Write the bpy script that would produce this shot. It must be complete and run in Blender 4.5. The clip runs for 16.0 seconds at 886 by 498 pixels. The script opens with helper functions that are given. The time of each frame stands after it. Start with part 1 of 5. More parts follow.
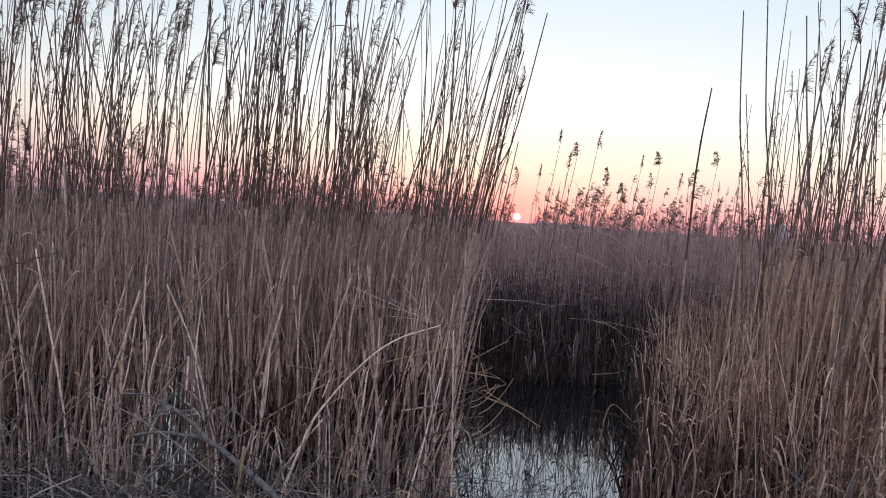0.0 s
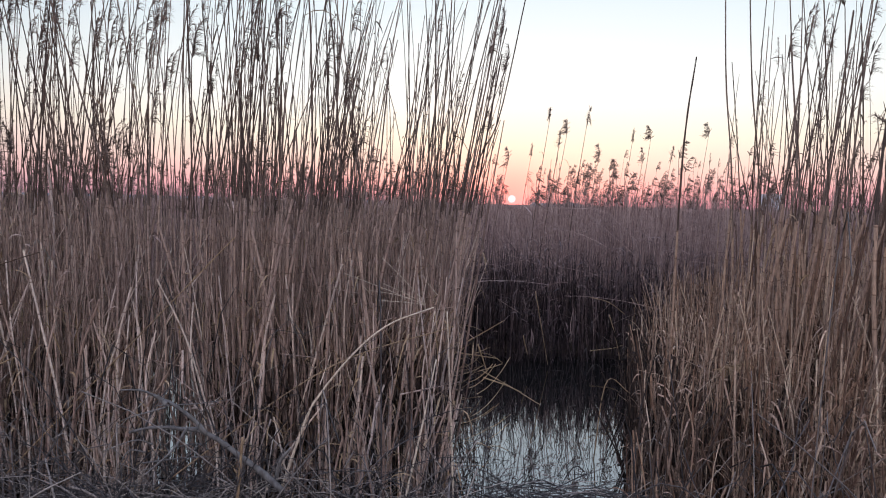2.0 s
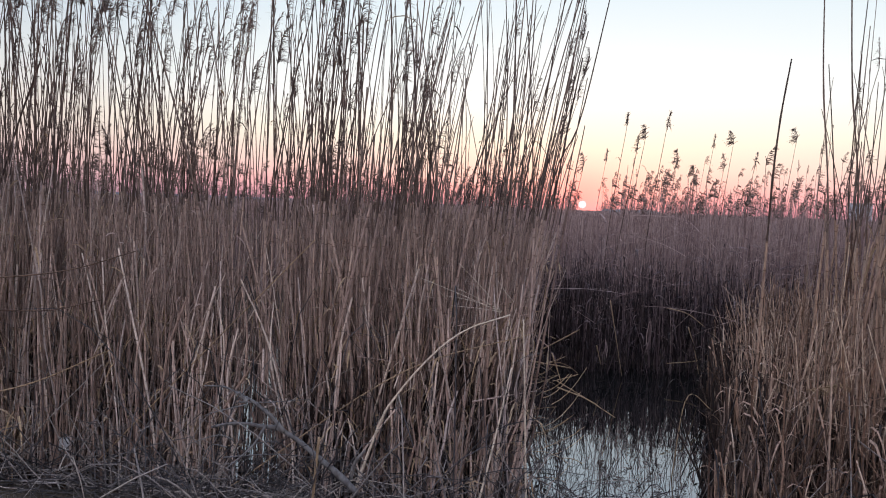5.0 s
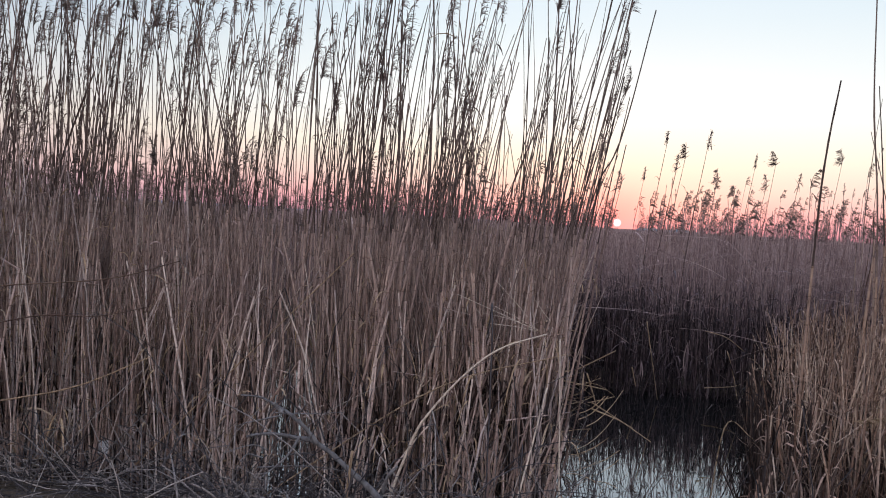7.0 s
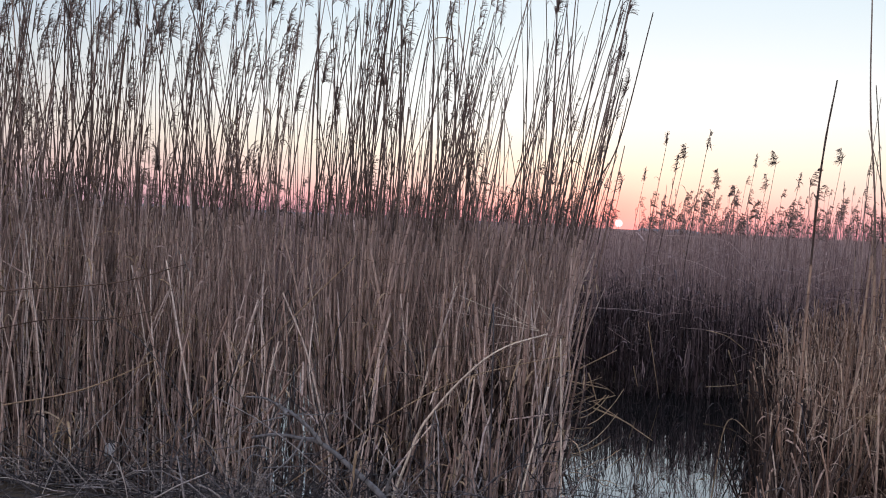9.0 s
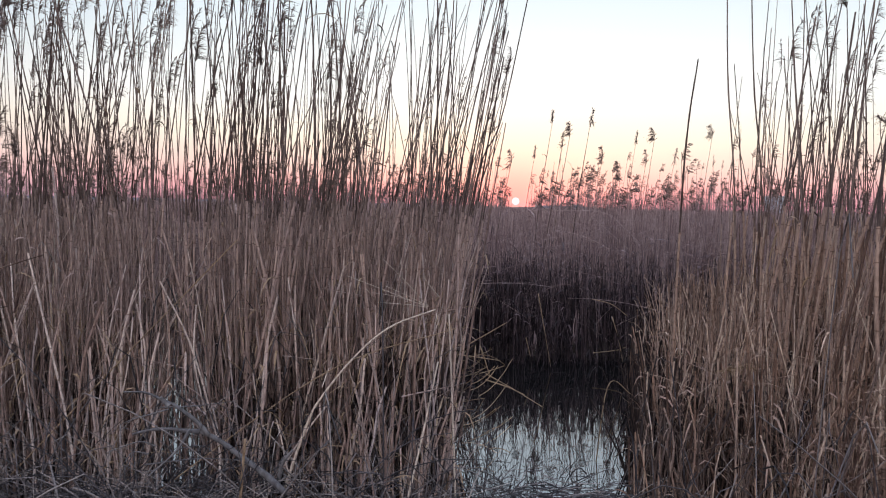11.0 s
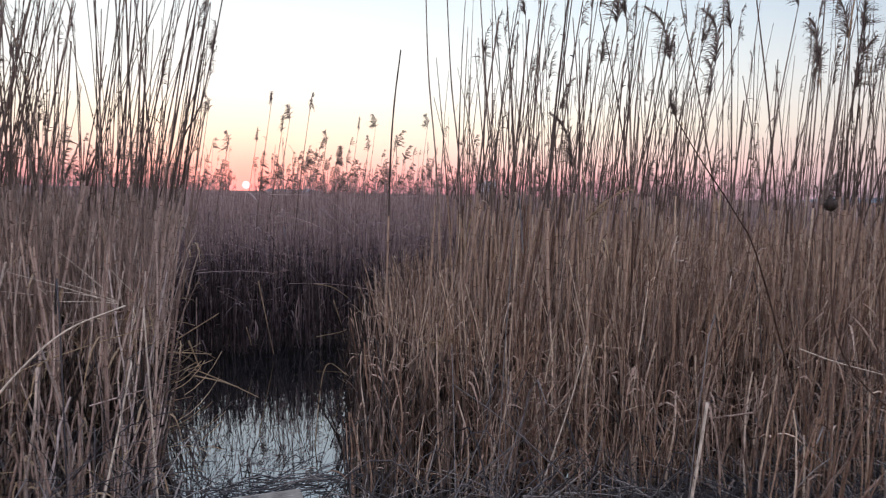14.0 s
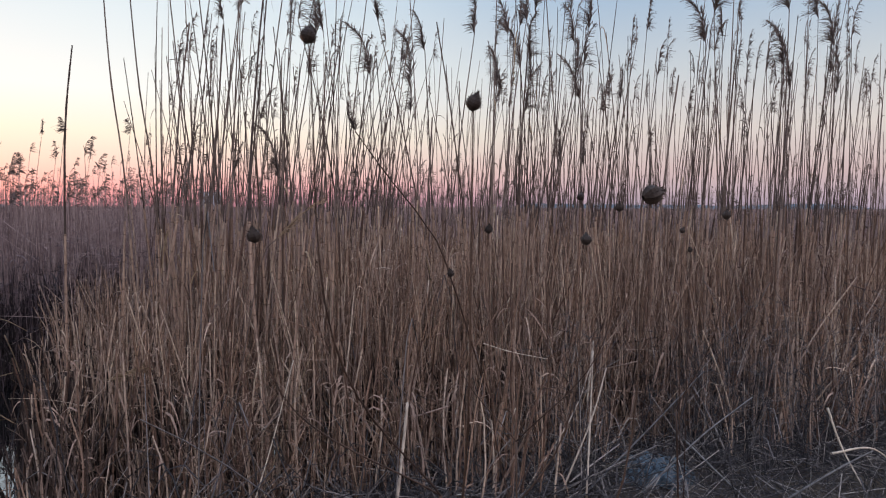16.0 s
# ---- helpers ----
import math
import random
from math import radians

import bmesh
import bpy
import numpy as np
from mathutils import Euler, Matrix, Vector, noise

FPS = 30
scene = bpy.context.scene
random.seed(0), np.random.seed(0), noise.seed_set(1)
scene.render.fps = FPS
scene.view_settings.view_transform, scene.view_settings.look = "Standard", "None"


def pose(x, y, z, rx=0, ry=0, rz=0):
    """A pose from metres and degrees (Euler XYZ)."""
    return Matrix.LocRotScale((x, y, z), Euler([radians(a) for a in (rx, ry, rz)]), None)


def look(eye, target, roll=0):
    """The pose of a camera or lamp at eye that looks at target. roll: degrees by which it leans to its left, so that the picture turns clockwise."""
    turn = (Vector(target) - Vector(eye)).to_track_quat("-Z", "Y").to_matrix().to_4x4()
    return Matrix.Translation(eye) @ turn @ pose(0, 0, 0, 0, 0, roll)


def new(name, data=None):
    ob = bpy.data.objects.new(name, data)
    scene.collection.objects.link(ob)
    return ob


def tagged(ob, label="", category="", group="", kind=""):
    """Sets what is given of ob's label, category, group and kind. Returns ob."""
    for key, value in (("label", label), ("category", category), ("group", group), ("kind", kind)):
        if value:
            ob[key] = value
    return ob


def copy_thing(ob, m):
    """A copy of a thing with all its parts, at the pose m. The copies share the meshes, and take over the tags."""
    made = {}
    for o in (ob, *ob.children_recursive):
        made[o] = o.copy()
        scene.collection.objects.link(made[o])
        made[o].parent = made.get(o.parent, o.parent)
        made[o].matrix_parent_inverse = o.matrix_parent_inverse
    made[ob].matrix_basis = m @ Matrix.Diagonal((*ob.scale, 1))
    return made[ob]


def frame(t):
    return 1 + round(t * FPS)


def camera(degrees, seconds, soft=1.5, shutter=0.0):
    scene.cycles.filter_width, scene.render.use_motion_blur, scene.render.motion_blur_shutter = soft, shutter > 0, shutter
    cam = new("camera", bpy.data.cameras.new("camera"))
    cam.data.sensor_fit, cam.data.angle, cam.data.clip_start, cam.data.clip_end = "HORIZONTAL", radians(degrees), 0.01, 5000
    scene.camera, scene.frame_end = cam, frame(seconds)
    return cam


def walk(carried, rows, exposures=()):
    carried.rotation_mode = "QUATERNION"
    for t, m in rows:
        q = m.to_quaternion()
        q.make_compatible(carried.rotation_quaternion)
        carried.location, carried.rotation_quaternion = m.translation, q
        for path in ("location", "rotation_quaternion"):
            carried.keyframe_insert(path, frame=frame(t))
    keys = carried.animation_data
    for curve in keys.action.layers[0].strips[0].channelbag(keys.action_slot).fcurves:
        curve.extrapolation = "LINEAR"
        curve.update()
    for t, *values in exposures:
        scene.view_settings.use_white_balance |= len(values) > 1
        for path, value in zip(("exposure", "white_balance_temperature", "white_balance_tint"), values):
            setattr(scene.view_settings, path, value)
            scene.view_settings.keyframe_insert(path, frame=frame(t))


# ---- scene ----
cam = camera(67.5, 16.0, 1.0, 0.15)
PATH = [
    (0, (0.006, 0.127, 1.668), (0.1, 2.123, 1.572), 3.9),
    (0.5, (0.011, 0.149, 1.661), (0.127, 2.143, 1.556), 4.6),
    (1, (0.009, 0.143, 1.658), (0.102, 2.137, 1.546), 4.3),
    (1.5, (0.017, 0.139, 1.66), (0.099, 2.134, 1.545), 3.7),
    (2, (0.041, 0.136, 1.649), (0.147, 2.128, 1.51), 1.2),
    (2.5, (0.057, 0.136, 1.643), (0.248, 2.12, 1.469), -0.0),
    (3, (0.069, 0.133, 1.639), (0.313, 2.109, 1.451), -0.3),
    (3.5, (0.066, 0.141, 1.638), (0.378, 2.106, 1.433), -0.0),
    (4, (0.033, 0.173, 1.648), (0.149, 2.161, 1.458), 0.3),
    (4.5, (-0.001, 0.165, 1.653), (-0.029, 2.159, 1.507), 1.6),
    (4.7, (-0.004, 0.165, 1.654), (-0.068, 2.159, 1.516), 1.7),
    (6.8, (-0.034, 0.166, 1.661), (-0.222, 2.154, 1.557), 3.3),
    (7, (-0.035, 0.166, 1.663), (-0.233, 2.154, 1.57), 3.3),
    (7.5, (-0.041, 0.152, 1.67), (-0.247, 2.14, 1.582), 3.3),
    (8, (-0.044, 0.14, 1.67), (-0.25, 2.127, 1.584), 3.1),
    (10.3, (0.012, 0.116, 1.642), (-0.153, 2.109, 1.541), 1.6),
    (10.5, (0.018, 0.115, 1.64), (-0.075, 2.11, 1.519), 1.5),
    (11, (0.052, 0.126, 1.649), (0.146, 2.119, 1.517), 1.1),
    (11.5, (0.076, 0.12, 1.65), (0.265, 2.105, 1.49), 0.4),
    (12, (0.084, 0.133, 1.644), (0.375, 2.105, 1.479), 0.6),
    (12.5, (0.108, 0.132, 1.651), (0.471, 2.091, 1.474), 0.6),
    (13, (0.153, 0.136, 1.639), (0.681, 2.057, 1.463), 0.4),
    (13.5, (0.17, 0.127, 1.64), (0.836, 2.005, 1.471), 1.1),
    (14, (0.196, 0.132, 1.656), (1.052, 1.932, 1.491), 1.1),
    (14.5, (0.228, 0.125, 1.661), (1.29, 1.812, 1.502), 1.7),
    (15, (0.272, 0.114, 1.661), (1.481, 1.698, 1.493), 1.1),
    (15.5, (0.315, 0.088, 1.667), (1.692, 1.533, 1.535), 0.5),
    (16, (0.352, 0.073, 1.669), (1.843, 1.4, 1.543), 0.2),
]
walk(cam, [(t, look(eye, target, roll)) for t, eye, target, roll in PATH], [(0, 0.56), (2, 0.58), (3.5, 0.60), (4.5, 0.56), (7, 0.54), (8.2, 0.54), (10.5, 0.62), (11.5, 0.61), (14, 0.63), (15, 0.56), (15.5, 0.55), (16, 0.44)])

# ---------------------------------------------------------------- world, sun
SUN_AZ = math.atan2(616, 3952)
SUN_EL = radians(0.75)
TO_SUN = Vector((math.sin(SUN_AZ) * math.cos(SUN_EL), math.cos(SUN_AZ) * math.cos(SUN_EL), math.sin(SUN_EL)))


def link(nt, a, b):
    nt.links.new(a, b)


def ramp(nt, fac, stops, interp="LINEAR"):
    n = nt.nodes.new("ShaderNodeValToRGB")
    n.color_ramp.interpolation = interp
    while len(n.color_ramp.elements) < len(stops):
        n.color_ramp.elements.new(0.5)
    for e, (p, c) in zip(n.color_ramp.elements, stops):
        e.position, e.color = p, (*c, 1)
    link(nt, fac, n.inputs[0])
    return n.outputs[0]


def maths(nt, op, a, b=None, clamp=False):
    n = nt.nodes.new("ShaderNodeMath")
    n.operation, n.use_clamp = op, clamp
    for i, v in enumerate((a, b)):
        if v is None:
            continue
        if isinstance(v, (int, float)):
            n.inputs[i].default_value = v
        else:
            link(nt, v, n.inputs[i])
    return n.outputs[0]


def mixed(nt, fac, a, b, how="MIX"):
    n = nt.nodes.new("ShaderNodeMix")
    n.data_type, n.blend_type = "RGBA", how
    for i, v in ((0, fac), (6, a), (7, b)):
        if isinstance(v, (int, float)):
            n.inputs[i].default_value = v
        elif isinstance(v, tuple):
            n.inputs[i].default_value = (*v, 1)
        else:
            link(nt, v, n.inputs[i])
    return n.outputs[2]


world = bpy.data.worlds.new("dusk_sky")
scene.world = world
world.use_nodes = True
wt = world.node_tree
wt.nodes.clear()
w_out = wt.nodes.new("ShaderNodeOutputWorld")
w_bg = wt.nodes.new("ShaderNodeBackground")
w_co = wt.nodes.new("ShaderNodeTexCoord")
w_sep = wt.nodes.new("ShaderNodeSeparateXYZ")
link(wt, w_co.outputs["Generated"], w_sep.inputs[0])
w_dot = wt.nodes.new("ShaderNodeVectorMath")
w_dot.operation = "DOT_PRODUCT"
link(wt, w_co.outputs["Generated"], w_dot.inputs[0])
w_dot.inputs[1].default_value = TO_SUN
toward = w_dot.outputs["Value"]
height = w_sep.outputs["Z"]
# colour by height, on the sun's side and away from it
near_sun = ramp(wt, height, [(0.0, (0.54, 0.215, 0.29)), (0.028, (0.68, 0.335, 0.36)), (0.06, (0.70, 0.495, 0.455)), (0.10, (0.72, 0.64, 0.545)), (0.155, (0.69, 0.70, 0.685)),
                             (0.28, (0.55, 0.62, 0.66)), (0.42, (0.46, 0.56, 0.66)), (0.65, (0.44, 0.55, 0.73)), (1.0, (0.48, 0.60, 0.86))])
off_sun = ramp(wt, height, [(0.0, (0.33, 0.27, 0.34)), (0.05, (0.46, 0.35, 0.36)), (0.11, (0.52, 0.467, 0.447)), (0.19, (0.43, 0.46, 0.492)),
                            (0.29, (0.28, 0.37, 0.485)), (0.5, (0.30, 0.38, 0.54)), (0.7, (0.42, 0.52, 0.75)), (1.0, (0.48, 0.60, 0.86))])
# fill light: an unseen rosy glow opposite the sun, added to brighten the reeds
rosy_fill = ramp(wt, height, [(0.0, (0.20, 0.20, 0.26)), (0.07, (0.25, 0.24, 0.30)), (0.16, (0.56, 0.515, 0.60)), (0.30, (0.90, 0.825, 0.935)), (0.5, (0.90, 0.855, 1.0)), (0.75, (0.68, 0.725, 0.95)), (1.0, (0.48, 0.60, 0.86))])
side = wt.nodes.new("ShaderNodeMapRange")
side.interpolation_type = "SMOOTHSTEP"
link(wt, toward, side.inputs[0])
side.inputs[1].default_value, side.inputs[2].default_value = 0.55, 1.0
dusk = mixed(wt, side.outputs[0], off_sun, near_sun)
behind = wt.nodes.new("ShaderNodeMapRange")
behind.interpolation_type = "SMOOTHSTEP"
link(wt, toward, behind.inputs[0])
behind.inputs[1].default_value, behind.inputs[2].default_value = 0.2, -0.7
dusk = mixed(wt, behind.outputs[0], dusk, rosy_fill)
# the red aureole of the low sun
aureole = maths(wt, "POWER", maths(wt, "MAXIMUM", toward, 0.0), 900.0)
dusk = mixed(wt, maths(wt, "MULTIPLY", aureole, 0.8), dusk, (0.80, 0.30, 0.35))
ring = maths(wt, "POWER", maths(wt, "MAXIMUM", toward, 0.0), 4200.0)
dusk = mixed(wt, maths(wt, "MULTIPLY", ring, 0.7), dusk, (1.05, 0.24, 0.29))
# a share of physical sky, for the fall-off over the dome
w_sky = wt.nodes.new("ShaderNodeTexSky")
w_sky.sky_type, w_sky.sun_disc = "NISHITA", False
w_sky.sun_elevation, w_sky.sun_rotation = SUN_EL, SUN_AZ
dusk = mixed(wt, 0.02, dusk, w_sky.outputs[0], "ADD")
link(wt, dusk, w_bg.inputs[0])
w_bg.inputs[1].default_value = 1.0
link(wt, w_bg.outputs[0], w_out.inputs[0])

sun = new("sun", bpy.data.lights.new("sun", "SUN"))
sun.data.energy, sun.data.angle, sun.data.color = 0.5, radians(0.5), (1.0, 0.42, 0.22)
sun.matrix_world = look(TO_SUN * 50, (0, 0, 0))


# ---------------------------------------------------------------- materials
def material(name):
    m = bpy.data.materials.new(name)
    m.use_nodes = True
    nt = m.node_tree
    nt.nodes.clear()
    out = nt.nodes.new("ShaderNodeOutputMaterial")
    bsdf = nt.nodes.new("ShaderNodeBsdfPrincipled")
    link(nt, bsdf.outputs[0], out.inputs[0])
    return m, nt, bsdf


def noise_tex(nt, scale, detail=4, stretch=None, rough=0.6):
    co = nt.nodes.new("ShaderNodeTexCoord").outputs["Object"]
    if stretch:
        mp = nt.nodes.new("ShaderNodeMapping")
        mp.inputs["Scale"].default_value = stretch
        link(nt, co, mp.inputs[0])
        co = mp.outputs[0]
    n = nt.nodes.new("ShaderNodeTexNoise")
    n.inputs["Scale"].default_value, n.inputs["Detail"].default_value, n.inputs["Roughness"].default_value = scale, detail, rough
    link(nt, co, n.inputs["Vector"])
    return n.outputs["Fac"]


def bump(nt, bsdf, height, strength, distance):
    b = nt.nodes.new("ShaderNodeBump")
    b.inputs["Strength"].default_value, b.inputs["Distance"].default_value = strength, distance
    link(nt, height, b.inputs["Height"])
    link(nt, b.outputs[0], bsdf.inputs["Normal"])


def plant(name, stops, per_object=False, rough=0.65, glow_through=0.0, spots=90, joints=False):
    """Dry stalks and leaves: a colour of its own for each piece, with blotches along it."""
    m, nt, bsdf = material(name)
    rnd = nt.nodes.new("ShaderNodeObjectInfo").outputs["Random"] if per_object else nt.nodes.new("ShaderNodeNewGeometry").outputs["Random Per Island"]
    base = ramp(nt, rnd, stops)
    blot = ramp(nt, noise_tex(nt, spots, 5, (1, 1, 0.22)), [(0.28, (0.42, 0.38, 0.36)), (0.55, (1, 1, 1)), (0.8, (1.25, 1.2, 1.12))])
    broad = ramp(nt, noise_tex(nt, 2.2, 3), [(0.3, (0.72, 0.70, 0.72)), (0.7, (1.15, 1.1, 1.02))])
    col = mixed(nt, 1.0, mixed(nt, 1.0, base, blot, "MULTIPLY"), broad, "MULTIPLY")
    if joints:
        sep = nt.nodes.new("ShaderNodeSeparateXYZ")
        link(nt, nt.nodes.new("ShaderNodeTexCoord").outputs["Object"], sep.inputs[0])
        along = maths(nt, "FRACT", maths(nt, "ADD", maths(nt, "MULTIPLY", sep.outputs["Z"], 5.6), maths(nt, "MULTIPLY", rnd, 37.0)))
        col = mixed(nt, 1.0, col, ramp(nt, along, [(0.0, (0.5, 0.45, 0.42)), (0.03, (0.6, 0.55, 0.52)), (0.05, (1.1, 1.08, 1.05)), (0.35, (1, 1, 1))]), "MULTIPLY")
    link(nt, col, bsdf.inputs["Base Color"])
    bsdf.inputs["Roughness"].default_value = rough
    bsdf.inputs["Specular IOR Level"].default_value = 0.3
    if glow_through:
        tr = nt.nodes.new("ShaderNodeBsdfTranslucent")
        link(nt, col, tr.inputs[0])
        mx = nt.nodes.new("ShaderNodeMixShader")
        mx.inputs[0].default_value = glow_through
        link(nt, bsdf.outputs[0], mx.inputs[1])
        link(nt, tr.outputs[0], mx.inputs[2])
        link(nt, mx.outputs[0], nt.nodes["Material Output"].inputs[0])
    return m


REED = [(0.0, (0.20, 0.142, 0.12)), (0.22, (0.38, 0.28, 0.235)), (0.42, (0.54, 0.41, 0.345)), (0.58, (0.62, 0.485, 0.42)), (0.72, (0.51, 0.44, 0.415)), (0.88, (0.70, 0.575, 0.50)), (1.0, (0.82, 0.73, 0.65))]
# tall stems: the darkness of backlit silhouettes is put into the colour
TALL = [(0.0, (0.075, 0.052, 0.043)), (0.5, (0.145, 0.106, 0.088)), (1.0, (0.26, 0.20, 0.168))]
m_reed = plant("dry_reed_stalk", REED, joints=True)
RUST = [(0.0, (0.108, 0.065, 0.048)), (0.25, (0.26, 0.169, 0.121)), (0.5, (0.462, 0.316, 0.229)), (0.72, (0.43, 0.33, 0.27)), (0.88, (0.635, 0.479, 0.36)), (1.0, (0.823, 0.685, 0.544))]
m_rust = plant("rusty_reed_stalk", RUST, joints=True)
m_rusty = plant("rusty_bank_stalk", RUST, per_object=True, joints=True)
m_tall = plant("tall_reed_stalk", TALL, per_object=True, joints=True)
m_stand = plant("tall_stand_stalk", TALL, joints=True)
# dark browns that stand for the shade inside the stands
m_gap_shade = plant("shade_dark_stalk", [(0.0, (0.022, 0.015, 0.013)), (0.5, (0.045, 0.030, 0.025)), (0.9, (0.085, 0.058, 0.047)), (1.0, (0.16, 0.115, 0.095))], spots=40)
m_fill = plant("thin_reed_stalk", [(0.0, (0.25, 0.180, 0.153)), (0.5, (0.40, 0.302, 0.258)), (1.0, (0.54, 0.42, 0.365))], joints=True)
m_edge = plant("bank_reed_stalk", REED, per_object=True, joints=True)
m_leaf = plant("dry_reed_leaf", [(0.0, (0.28, 0.19, 0.115)), (0.5, (0.46, 0.34, 0.215)), (1.0, (0.60, 0.48, 0.34))], glow_through=0.25)
# the far bank's shade is put into the next two colours
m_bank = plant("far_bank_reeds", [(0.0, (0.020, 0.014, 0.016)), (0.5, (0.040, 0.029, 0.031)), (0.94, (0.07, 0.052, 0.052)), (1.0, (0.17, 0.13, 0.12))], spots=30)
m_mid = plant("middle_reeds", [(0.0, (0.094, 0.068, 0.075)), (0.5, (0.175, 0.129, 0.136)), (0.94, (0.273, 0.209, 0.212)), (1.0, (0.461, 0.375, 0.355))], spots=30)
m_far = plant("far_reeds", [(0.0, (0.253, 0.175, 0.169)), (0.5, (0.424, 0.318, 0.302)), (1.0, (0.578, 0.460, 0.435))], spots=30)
m_plume = plant("reed_plume", [(0.0, (0.145, 0.115, 0.105)), (0.6, (0.25, 0.20, 0.18)), (1.0, (0.38, 0.315, 0.28))], glow_through=0.3)
m_pale = plant("bleached_reed", [(0.0, (0.66, 0.57, 0.46)), (1.0, (0.78, 0.69, 0.57))], per_object=True)
# shade on the bank is partly put into these dark greys
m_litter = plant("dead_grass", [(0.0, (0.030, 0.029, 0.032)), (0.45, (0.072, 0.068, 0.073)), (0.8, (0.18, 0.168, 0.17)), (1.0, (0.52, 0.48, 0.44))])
m_straw = plant("bleached_grey_straw", [(0.0, (0.09, 0.085, 0.085)), (0.5, (0.22, 0.205, 0.20)), (0.85, (0.40, 0.37, 0.345)), (1.0, (0.60, 0.56, 0.52))])
m_bark = plant("weathered_bark", [(0.0, (0.15, 0.15, 0.155)), (1.0, (0.22, 0.22, 0.22))], per_object=True, rough=0.9, spots=38)
m_dark = plant("dark_stem", [(0.0, (0.085, 0.05, 0.035)), (1.0, (0.13, 0.085, 0.06))], per_object=True)
m_bush = plant("shrub_twig", [(0.0, (0.12, 0.09, 0.085)), (1.0, (0.24, 0.19, 0.175))], spots=30)
m_head = plant("seed_head", [(0.0, (0.035, 0.025, 0.02)), (1.0, (0.06, 0.042, 0.032))], per_object=True, spots=500)

m_mud, nt, bsdf = material("marsh_mud")
c = ramp(nt, noise_tex(nt, 3.0, 6), [(0.3, (0.045, 0.035, 0.028)), (0.5, (0.10, 0.078, 0.056)), (0.72, (0.20, 0.155, 0.11))])
c = mixed(nt, 1.0, c, ramp(nt, noise_tex(nt, 60, 5), [(0.3, (0.5, 0.5, 0.5)), (0.7, (1.3, 1.25, 1.2))]), "MULTIPLY")
link(nt, c, bsdf.inputs["Base Color"])
bsdf.inputs["Roughness"].default_value = 0.9
bump(nt, bsdf, noise_tex(nt, 45, 6), 0.8, 0.03)

m_water, nt, bsdf = material("still_water")
bsdf.inputs["Base Color"].default_value = (0.006, 0.007, 0.007, 1)
bsdf.inputs["Roughness"].default_value = 0.012
bsdf.inputs["IOR"].default_value = 4.5
bump(nt, bsdf, noise_tex(nt, 7.0, 2), 0.03, 0.02)

m_wood, nt, bsdf = material("weathered_board")
grain = noise_tex(nt, 14, 6, (1.2, 14, 6))
c = ramp(nt, grain, [(0.25, (0.14, 0.12, 0.10)), (0.5, (0.30, 0.27, 0.228)), (0.75, (0.42, 0.38, 0.325))])
c = mixed(nt, 1.0, c, ramp(nt, noise_tex(nt, 7, 4), [(0.35, (0.6, 0.58, 0.56)), (0.65, (1.1, 1.08, 1.04))]), "MULTIPLY")
link(nt, c, bsdf.inputs["Base Color"])
bsdf.inputs["Roughness"].default_value = 0.8
bump(nt, bsdf, grain, 0.5, 0.004)

m_sheet, nt, bsdf = material("dirty_plastic_sheet")
c = ramp(nt, noise_tex(nt, 12, 5), [(0.35, (0.045, 0.07, 0.09)), (0.55, (0.10, 0.155, 0.195)), (0.7, (0.22, 0.31, 0.37))])
link(nt, c, bsdf.inputs["Base Color"])
bsdf.inputs["Roughness"].default_value = 0.42
bump(nt, bsdf, noise_tex(nt, 40, 4), 0.5, 0.01)

m_scrap, nt, bsdf = material("dirty_white_plastic")
link(nt, ramp(nt, noise_tex(nt, 30, 4), [(0.35, (0.34, 0.33, 0.32)), (0.65, (0.74, 0.74, 0.74))]), bsdf.inputs["Base Color"])
bsdf.inputs["Roughness"].default_value = 0.5

# far land: the blue of distance haze is put into the colour
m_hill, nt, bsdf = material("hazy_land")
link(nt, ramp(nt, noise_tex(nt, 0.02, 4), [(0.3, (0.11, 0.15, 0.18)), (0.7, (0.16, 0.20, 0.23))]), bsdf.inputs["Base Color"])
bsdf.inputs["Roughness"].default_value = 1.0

# far building: distance haze painted in as a pale blue-grey
m_haze, nt, bsdf = material("hazed_wall")
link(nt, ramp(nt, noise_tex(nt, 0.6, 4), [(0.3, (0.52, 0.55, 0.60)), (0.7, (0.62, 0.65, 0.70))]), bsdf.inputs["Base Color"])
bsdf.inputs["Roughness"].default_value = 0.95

m_disc = bpy.data.materials.new("sun_light")
m_disc.use_nodes = True
nt = m_disc.node_tree
nt.nodes.clear()
o, e = nt.nodes.new("ShaderNodeOutputMaterial"), nt.nodes.new("ShaderNodeEmission")
e.inputs[0].default_value, e.inputs[1].default_value = (1.0, 0.55, 0.57, 1), 1.3
link(nt, e.outputs[0], o.inputs[0])


# ---------------------------------------------------------------- mesh helpers
def mesh_of(name, verts, quads, mat, smooth=True):
    me = bpy.data.meshes.new(name)
    verts, quads = np.asarray(verts, np.float32), np.asarray(quads, np.int32)
    me.vertices.add(len(verts))
    me.vertices.foreach_set("co", verts.ravel())
    me.loops.add(quads.size)
    me.loops.foreach_set("vertex_index", quads.ravel())
    me.polygons.add(len(quads))
    me.polygons.foreach_set("loop_start", np.arange(0, quads.size, quads.shape[1], dtype=np.int32))
    me.polygons.foreach_set("use_smooth", np.full(len(quads), smooth))
    me.update(calc_edges=True)
    me.materials.append(mat)
    return me


def part(name, me, parent, label=""):
    ob = new(name, me)
    ob.parent = parent
    return tagged(ob, label)


